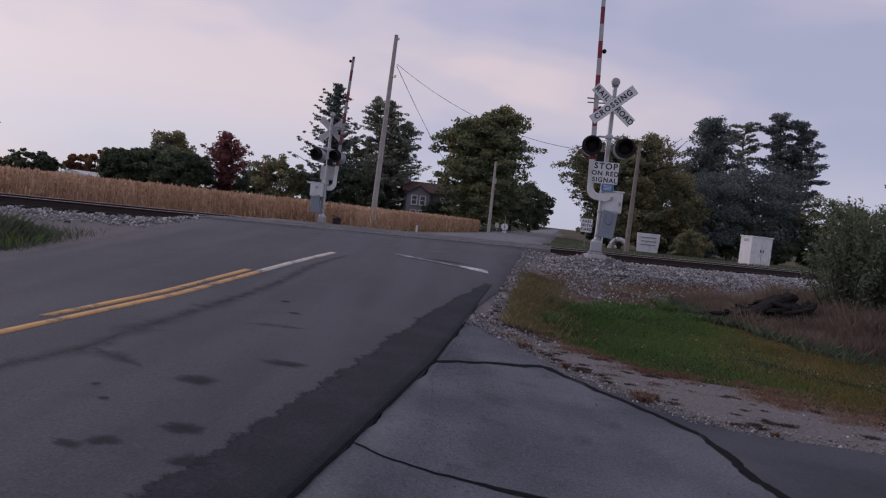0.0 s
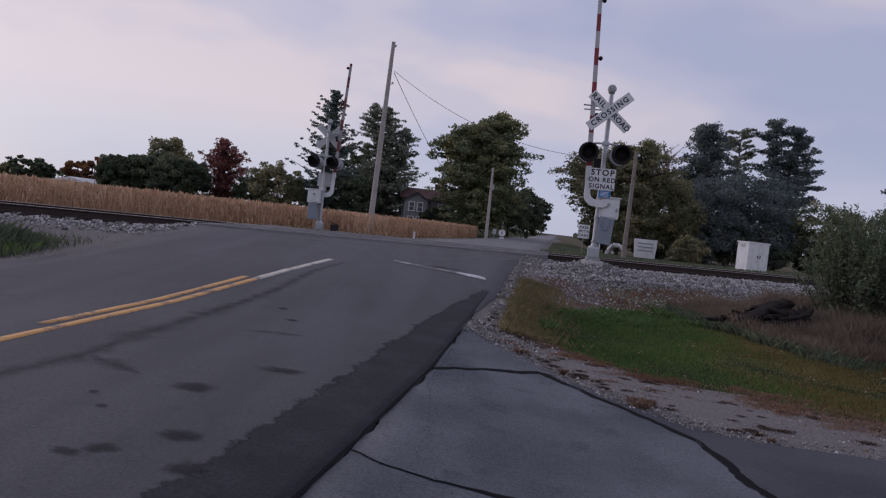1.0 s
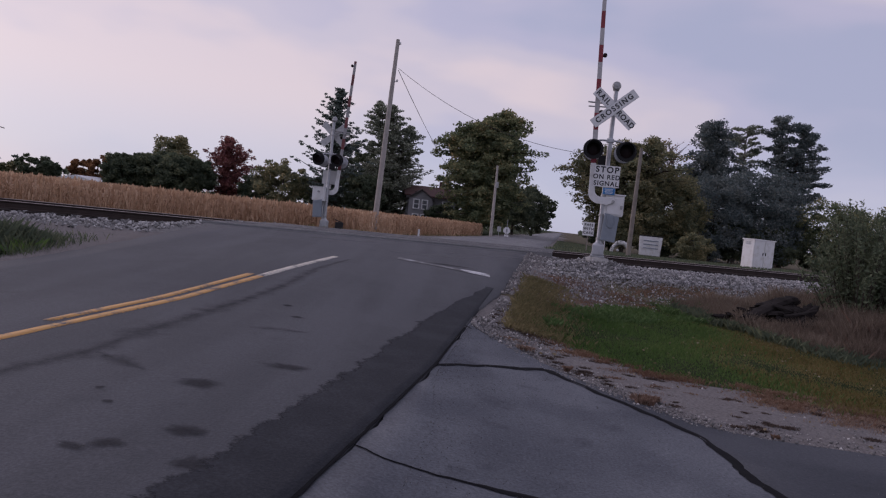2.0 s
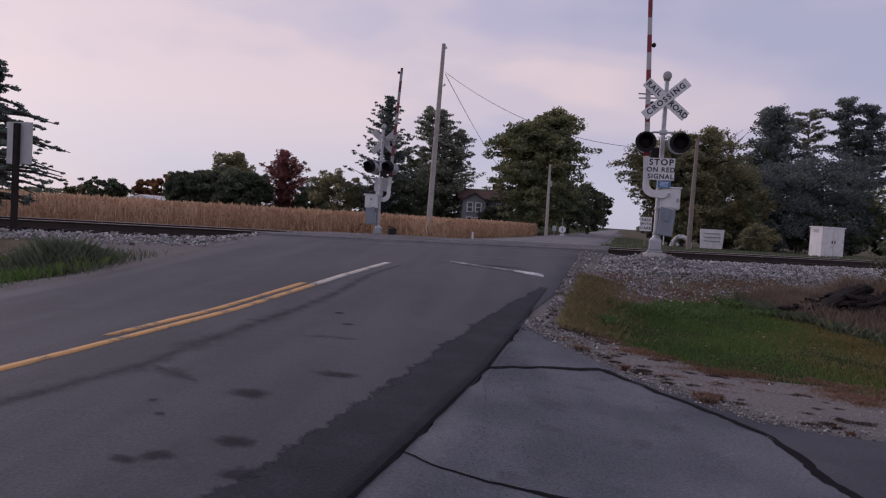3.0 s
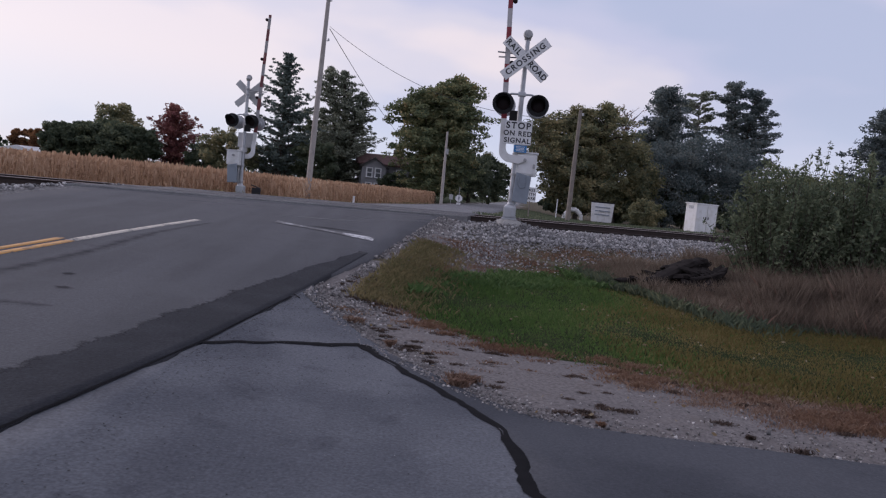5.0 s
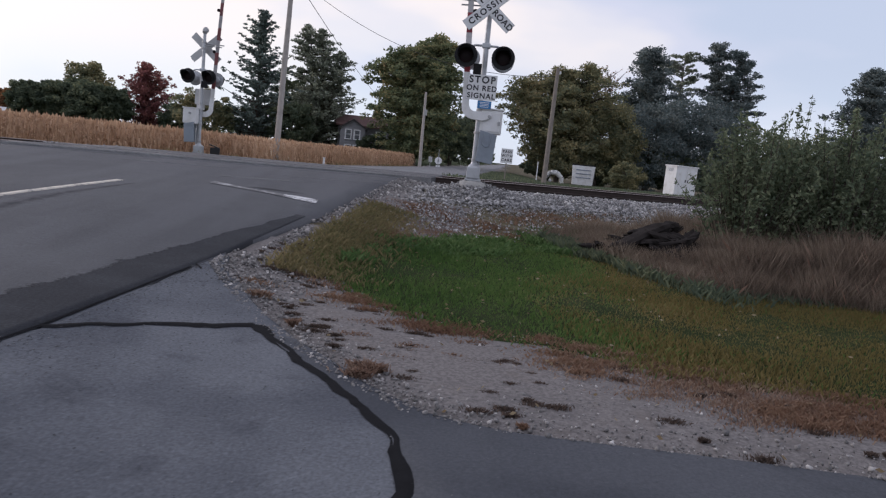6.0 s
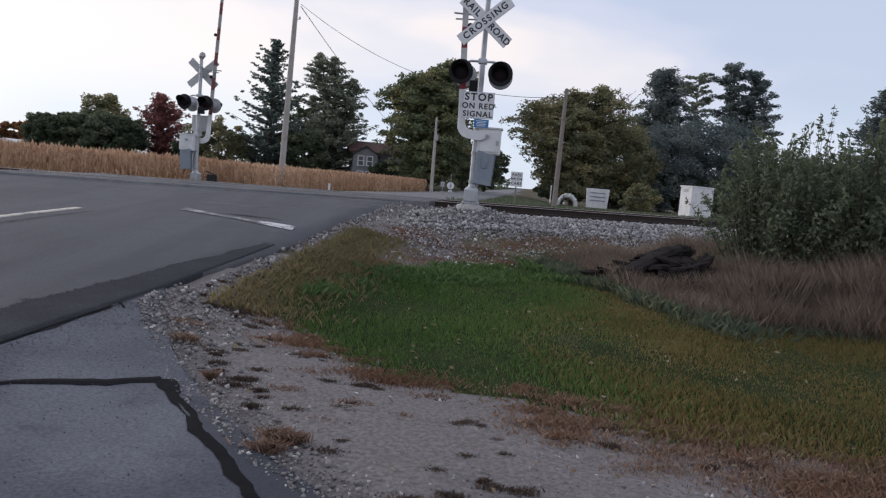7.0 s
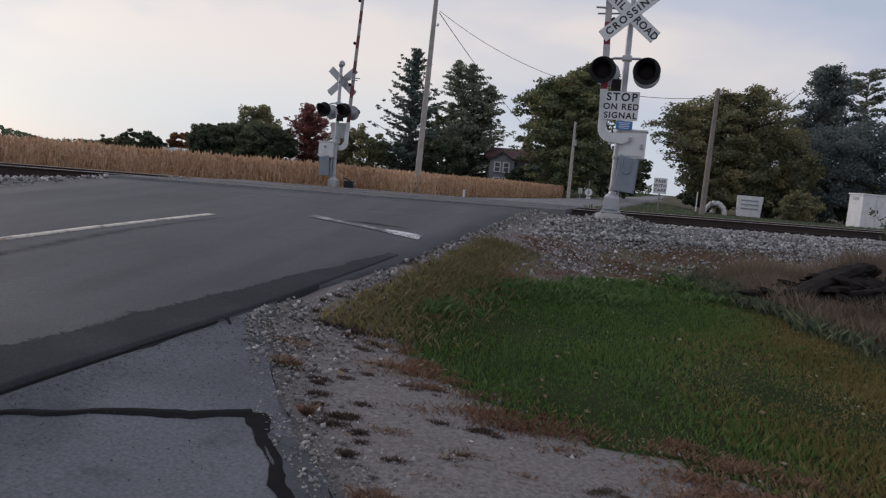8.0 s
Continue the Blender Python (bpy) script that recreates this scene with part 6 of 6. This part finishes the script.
# ---- house and barn ----
def house():
    t = thing("house", -4.6, 108, -0.1, 8, "pale grey two-storey house with a front gable and red-brown roof", "house")
    t.matrix_world = t.matrix_world @ Matrix.Diagonal((1, 1, 0.84, 1))
    part("wall", box(bmesh.new(), (7.5, 8.0, 5.4), (0, 0, 2.7)), M_SIDING, t)
    bm = slab(bmesh.new(), ((-4.6, 5.15), (0, 7.0), (4.6, 5.15), (4.6, 5.40), (0, 7.25), (-4.6, 5.40)), 8.4, -4.2)
    bmesh.ops.rotate(bm, matrix=Matrix.Rotation(radians(90), 3, "Z"), verts=bm.verts)
    part("roof", bm, M_ROOFRED, t, "red-brown shingle roof")
    # the gabled wing towards the road
    bm = slab(bmesh.new(), ((-1.7, 0), (1.7, 0), (1.7, 4.9), (0, 6.2), (-1.7, 4.9)), 2.0, -5.9)
    bmesh.ops.translate(bm, verts=bm.verts, vec=(-1.9, 0, 0))
    part("front_wing", bm, M_SIDING, t)
    bm = slab(bmesh.new(), ((-2.05, 4.55), (0, 6.12), (2.05, 4.55), (2.05, 4.78), (0, 6.38), (-2.05, 4.78)), 2.6, -6.2)
    bmesh.ops.translate(bm, verts=bm.verts, vec=(-1.9, 0, 0))
    part("gable_roof", bm, M_ROOF, t, "dark gabled roof")
    part("chimney", box(bmesh.new(), (0.7, 0.7, 1.5), (1.6, 0.3, 7.6), 0.03), M_ROOFRED, t, "brick-red chimney")
    part("porch_roof", box(bmesh.new(), (3.6, 2.2, 0.18), (1.9, -5.0, 2.9), 0.02, Matrix.Rotation(radians(12), 4, "X")), M_ROOF, t)
    for px in (0.3, 3.5):
        part("porch_post", box(bmesh.new(), (0.16, 0.16, 2.7), (px, -5.9, 1.35), 0.02), M_SIGN, t)
    for wx, wy, wz in ((-2.5, -5.92, 3.8), (-1.3, -5.92, 3.8), (1.9, -4.02, 3.9), (-2.5, -5.92, 1.3), (-1.3, -5.92, 1.3), (2.9, -4.02, 1.4)):
        w = part("window", box(bmesh.new(), (0.95, 0.10, 1.7), (wx, wy, wz), 0.02), M_SIGN, t, "white-framed window")
        for q in (-0.38, 0.38):
            part("pane", box(bmesh.new(), (0.62, 0.03, 0.64), (wx, wy - 0.055, wz + q)), M_PANE, w)
        part("sill", box(bmesh.new(), (1.0, 0.22, 0.07), (wx, wy - 0.04, wz - 0.82), 0.01), M_SIGN, w)


house()


def barn():
    t = thing("barn", -80.2, 152, -0.5, -14, "low farm building with white metal roof beyond the corn", "barn")
    part("wall", box(bmesh.new(), (9.6, 7, 2.0), (0, 0, 1.0)), M_BARNWALL, t)
    part("roof", slab(bmesh.new(), ((-4.9, 1.75), (0, 2.05), (4.9, 1.75), (4.9, 1.95), (0, 2.9), (-4.9, 1.95)), 8.0, -4.0), M_BARNWHITE, t, "white metal roof")
    for k in range(3):
        part("door", box(bmesh.new(), (2.2, 0.1, 1.6), (-3 + 3 * k, -3.52, 0.8), 0.02), M_BARNWALL, t)


barn()


# ---- trees and shrubs ----
branch_tree(-18.5, 100, 18.0, 10.5, G_SPRUCE, 101, "tall dark spruce with upswept branches behind the corn", "conifer_tree", profile=((0, 0.9), (0.3, 1.0), (0.6, 0.68), (0.85, 0.40), (1, 0.06)), branches=165, tufts=8, per=18, size=0.17, tuft=0.52, rise=0.05, droop=-0.30, flat=0.45, low=0.04, inner=0.12)
branch_tree(-10.9, 106, 18.3, 13.6, G_FIR, 102, "tall conical grey-green fir with three leaders beside the spruce", "conifer_tree", leaders=((-2.4, 0, 0.98, 0.72), (-0.4, 0.6, 0.96, 0.72), (2.4, -0.4, 0.80, 0.78)), profile=((0, 0.95), (0.3, 1.0), (0.62, 0.72), (0.86, 0.42), (1, 0.05)), branches=150, tufts=8, per=18, size=0.17, tuft=0.66, rise=0.25, droop=0.02, flat=0.5, low=0.05, inner=0.15)
leaf_tree(-16.0, 112, 12.0, 9.0, G_DARK, 103, "dark tree behind the spruce", clumps=110, per=72, size=0.25, low=0.04)
branch_tree(2.9, 94, 16.3, 15.2, G_MAPLE, 104, "broad maple with yellowing crown and drooping limbs by the far road", leaders=((-2.3, 0, 0.88, 0.80), (0.4, 0.8, 0.97, 0.72), (2.3, -0.3, 1.0, 0.70)), profile=((0, 0.62), (0.25, 0.86), (0.45, 1.0), (0.7, 0.92), (0.88, 0.60), (1, 0.16)), branches=120, tufts=8, per=34, size=0.20, tuft=1.12, rise=0.55, droop=0.42, flat=0.62, low=0.06, inner=0.2)
leaf_tree(-13.5, 99, 7.0, 7.0, G_DARK, 105, "low dark tree in front of the house", clumps=90, per=72, size=0.22, low=0.03)
leaf_tree(-2.2, 100, 3.6, 6.0, G_DARK, 106, "dark shrub tree beside the house", clumps=80, per=72, size=0.22, low=0.03)
leaf_tree(9.8, 128, 10.0, 9.5, G_DARK, 107, "dark tree along the far road", clumps=110, per=72, size=0.28, low=0.04)
leaf_tree(13.6, 132, 9.2, 8.6, G_DARK, 108, "dark rounded tree along the far road", clumps=130, per=80, size=0.26, low=0.04)
leaf_tree(8.5, 112, 7.5, 7.0, G_DARK, 109, "dark tree at the roadside yard", clumps=80, per=68, size=0.25, low=0.03)
branch_tree(-35.2, 106, 9.9, 8.4, G_RED, 110, "dark red maple behind the cornfield", profile=((0, 0.8), (0.35, 1.0), (0.65, 0.72), (0.85, 0.36), (1, 0.08)), branches=110, tufts=6, per=26, size=0.17, tuft=0.75, rise=0.7, droop=0.2, flat=0.8, low=0.04, inner=0.15)
leaf_tree(-44.5, 104, 7.0, 9.5, G_DARK, 111, "dense dark green tree behind the cornfield", clumps=230, per=110, size=0.24, low=0.02)
leaf_tree(-39.8, 101, 6.4, 9.0, G_DARK, 112, "dense dark green tree behind the cornfield", clumps=230, per=110, size=0.24, low=0.02)
leaf_tree(-45.6, 112, 10.4, 8.0, G_GOLD, 113, "taller yellowing tree behind the hedge", clumps=150, per=80, size=0.22, low=0.1)
leaf_tree(-49.5, 103, 6.0, 6.0, G_DARK, 114, "dense dark green tree behind the cornfield", clumps=160, per=110, size=0.24, low=0.02)
leaf_tree(-24.4, 97, 7.4, 8.6, G_GOLD, 115, "olive and yellow tree behind the cornfield", clumps=120, per=75, size=0.22, low=0.02)
leaf_tree(-30.0, 104, 5.2, 6.5, G_DARK, 116, "low dark tree behind the cornfield", clumps=80, per=72, size=0.24, low=0.02)
leaf_tree(-20.5, 104, 6.0, 7.5, G_DARK, 117, "low dark tree at the foot of the spruce", clumps=80, per=72, size=0.24, low=0.02)
leaf_tree(-97, 162, 6.2, 11, G_DARK, 118, "dark round tree far behind the corn", clumps=90, per=72, size=0.37, low=0.02)
leaf_tree(-105, 165, 4.6, 10, G_GOLD, 119, "yellow tree far behind the corn", clumps=70, per=68, size=0.37, low=0.02)
for k, (x, y, h, w) in enumerate(((-86, 160, 7.0, 6), (-81, 158, 7.6, 6), (-76, 156, 6.4, 6), (-71, 154, 6.4, 6), (-66, 150, 5.4, 6), (-60, 140, 4.6, 6))):
    leaf_tree(x, y, h, w, G_RUST, 130 + k, "rust-brown tree far behind the corn", clumps=70, per=64, size=0.33, low=0.02, gap=0.15)
# right of the far road
branch_tree(20.8, 90.0, 14.6, 16.2, G_GOLD, 150, "olive-brown tree with thinning leaves beyond the track", leaders=((-4.6, 0, 0.82, 0.74), (-0.8, 1, 0.95, 0.70), (2.2, 0, 1.0, 0.72)), profile=((0, 0.75), (0.4, 1.0), (0.75, 0.9), (1, 0.2)), branches=120, tufts=8, per=32, size=0.17, tuft=1.05, rise=0.6, droop=0.35, flat=0.7, low=0.05, inner=0.2)
leaf_tree(26.4, 93.0, 12.3, 11.2, G_GOLD, 151, "olive-brown tree beyond the track", clumps=240, per=110, size=0.18, low=0.02)
branch_tree(30.9, 111.0, 17.0, 11.5, G_RUST, 153, "bare-topped tree with grey twigs beyond the track", leaders=((-1.4, 0, 0.95, 0.8), (1.0, 0.5, 1.0, 0.8)), profile=((0, 0.6), (0.5, 1.0), (0.85, 0.7), (1, 0.2)), branches=80, tufts=4, per=3, size=0.14, tuft=0.8, rise=1.0, droop=0.15, flat=0.9, low=0.25, inner=0.4, bark=M_BARKGREY)
branch_tree(35.6, 105.0, 20.1, 8.6, G_PINE, 154, "tall dark pine with a rounded lobed top beyond the track", "pine_tree", profile=((0, 1.0), (0.5, 1.0), (0.72, 0.85), (0.82, 0.62), (0.92, 0.56), (1, 0.24)), branches=190, tufts=7, per=34, size=0.18, tuft=1.05, rise=0.35, droop=0.1, flat=0.75, low=0.03, inner=0.15)
branch_tree(42.4, 110.0, 20.9, 6.6, G_FIR, 155, "slim pine with a bare stem and an open flat-topped crown", "pine_tree", profile=((0, 0.5), (0.62, 0.55), (0.72, 0.65), (0.86, 0.95), (0.95, 0.80), (1, 0.35)), branches=64, tufts=5, per=30, size=0.17, tuft=0.82, rise=0.45, droop=0.15, flat=0.4, low=0.45, inner=0.45, bark=M_BARKGREY)
branch_tree(48.6, 108.0, 22.8, 11.0, G_PINE, 156, "tall loose-crowned pine with two tops beyond the track", "pine_tree", leaders=((-2.0, 0, 1.0, 0.66), (1.6, 0.5, 0.965, 0.86)), profile=((0, 0.8), (0.35, 0.95), (0.6, 1.0), (0.8, 0.66), (0.93, 0.48), (1, 0.26)), branches=135, tufts=7, per=34, size=0.18, tuft=0.95, rise=0.30, droop=0.10, flat=0.55, low=0.10, inner=0.25)
leaf_tree(40.5, 99.0, 14.0, 15.8, G_PINE, 157, "dark dense tree under the pines", clumps=260, per=105, size=0.18, low=0.01)
leaf_tree(34.0, 96.0, 12.5, 12.0, G_PINE, 158, "dark dense tree under the pines", clumps=220, per=105, size=0.18, low=0.01)
leaf_tree(50.2, 96.0, 10.5, 12.8, G_MAPLE, 159, "green tree at the edge of the wood", clumps=188, per=75, size=0.16, low=0.01)
leaf_tree(57.9, 99.0, 10.5, 12.8, G_MAPLE, 160, "green tree at the edge of the wood", clumps=174, per=75, size=0.16, low=0.01)
branch_tree(65.2, 99.0, 19.6, 13.0, G_PINE, 161, "tall layered pine at the edge of the wood", "pine_tree", profile=((0, 1.0), (0.5, 0.95), (0.75, 0.62), (0.9, 0.4), (1, 0.12)), branches=170, tufts=8, per=34, size=0.18, tuft=1.1, rise=0.2, droop=0.05, flat=0.6, low=0.03, inner=0.15)
leaf_tree(75.0, 99.0, 16.6, 14.2, G_MAPLE, 162, "tall green tree at the edge of the wood", clumps=250, per=100, size=0.18, low=0.02)
for k, (x, y, h, w) in enumerate(((26, 94, 4.5, 8), (31, 96, 6.0, 9), (37, 97, 6.5, 9), (43, 97, 6.0, 9), (49, 97, 6.5, 9), (55, 97, 6.0, 9), (61, 97, 6.5, 9), (68, 98, 7.0, 10), (76, 99, 7.0, 10), (20.5, 96, 4.5, 7))):
    leaf_tree(x, y, h, w, G_DARK, 180 + k, "dark undergrowth at the edge of the wood", name="bush", clumps=110, per=72, size=0.22, low=0.0)
leaf_tree(23.4, 70.6, 3.2, 4.5, G_GOLD, 163, "round yellow-olive bush beyond the track", name="bush", clumps=120, per=80, size=0.10, low=0.01)
branch_tree(-15.8, 20.4, 4.9, 4.6, G_SPRUCE, 164, "small dark conifer with drooping layered branches across the track", "conifer_tree", profile=((0, 1.0), (0.4, 0.95), (0.75, 0.6), (1, 0.08)), branches=70, tufts=7, per=26, size=0.055, tuft=0.17, rise=0.02, droop=0.16, flat=0.3, low=0.12, inner=0.15)
# the shrubs in front of the track
def willow_bush(x, y, height, width, leaf, seed, label, stems=110, per=95, size=0.034):
    """A shrub of many thin arching shoots from one root, with small narrow leaves along them."""
    rng = np.random.default_rng(seed)
    t = thing("bush", x, y, z_at(x, y), 0, label, "bush")
    bm, pts = bmesh.new(), []
    for k in range(stems):
        a, lean = rng.uniform(0, 2 * math.pi), rng.uniform(0, 1) ** 0.7
        h = height * rng.uniform(0.62, 1.0) * (1 - 0.42 * lean ** 2)
        reach = width / 2 * lean * rng.uniform(0.75, 1.1)
        root = Vector((math.cos(a), math.sin(a), 0)) * (width * 0.16 * lean)
        tip = Vector((math.cos(a) * reach, math.sin(a) * reach, h))
        knee = root.lerp(tip, 0.5) + Vector((0, 0, h * 0.10))
        tube(bm, [root, knee, tip], [0.011, 0.007, 0.002], 4)
        v = rng.uniform(0, 1, per) ** 0.8
        base = np.where((v < 0.5)[:, None], np.array(root) + np.outer(v * 2, np.array(knee - root)), np.array(knee) + np.outer(v * 2 - 1, np.array(tip - knee)))
        side = rng.normal(size=(per, 3)) * (0.13 * (1.15 - v))[:, None] * min(1.0, width / 2.4)
        pts.append(base + side)
    part("trunk", bm, M_BARK, t, "thin brown shoots")
    p = np.concatenate(pts)
    p[:, 2] = np.maximum(p[:, 2], 0.05)
    v, f = leaf_quads(p, size, rng, 0.1, 1.35)
    part("crown", raw_mesh("crown", v, f, leaf), leaf, t)
    return t


willow_bush(7.85, 13.4, 2.80, 2.5, G_BUSH, 170, "grey-green willow bush in dry grass")
willow_bush(9.2, 13.2, 2.90, 2.8, G_BUSH, 171, "grey-green willow bush in dry grass", 130)
willow_bush(8.55, 13.7, 3.0, 2.0, G_BUSH, 175, "tall wispy willow bush in dry grass", 70, 60)
willow_bush(11.3, 12.9, 2.95, 2.9, G_SHRUB, 172, "rusty brown-leaved bush in dry grass", 120)
willow_bush(10.4, 13.6, 3.15, 2.2, G_BUSH, 176, "tall wispy willow bush in dry grass", 70, 60)
willow_bush(13.6, 13.0, 3.2, 3.6, G_GOLD, 173, "yellowing bush in dry grass", 120)


def far_woods():
    """A low line of trees along the horizon."""
    rng = np.random.default_rng(90)
    count = 42000
    a = rng.uniform(-180, 180, count)
    gapless = np.abs((a - 8.4 + 180) % 360 - 180) > 1.2
    a = np.radians(a[gapless])
    r = rng.uniform(420, 520, len(a))
    h = 5.2 + 1.8 * np.sin(a * 23) + 1.2 * np.sin(a * 61 + 1)
    p = np.stack([r * np.sin(a), r * np.cos(a), rng.uniform(0, 1, len(a)) ** 0.7 * h], 1)
    v, f = leaf_quads(p, 1.3, rng, 0.2)
    solo("far_woods", raw_mesh("far_woods", v, f, G_DARK), None, "low dark line of woods along the horizon", "woods", "stuff")


far_woods()
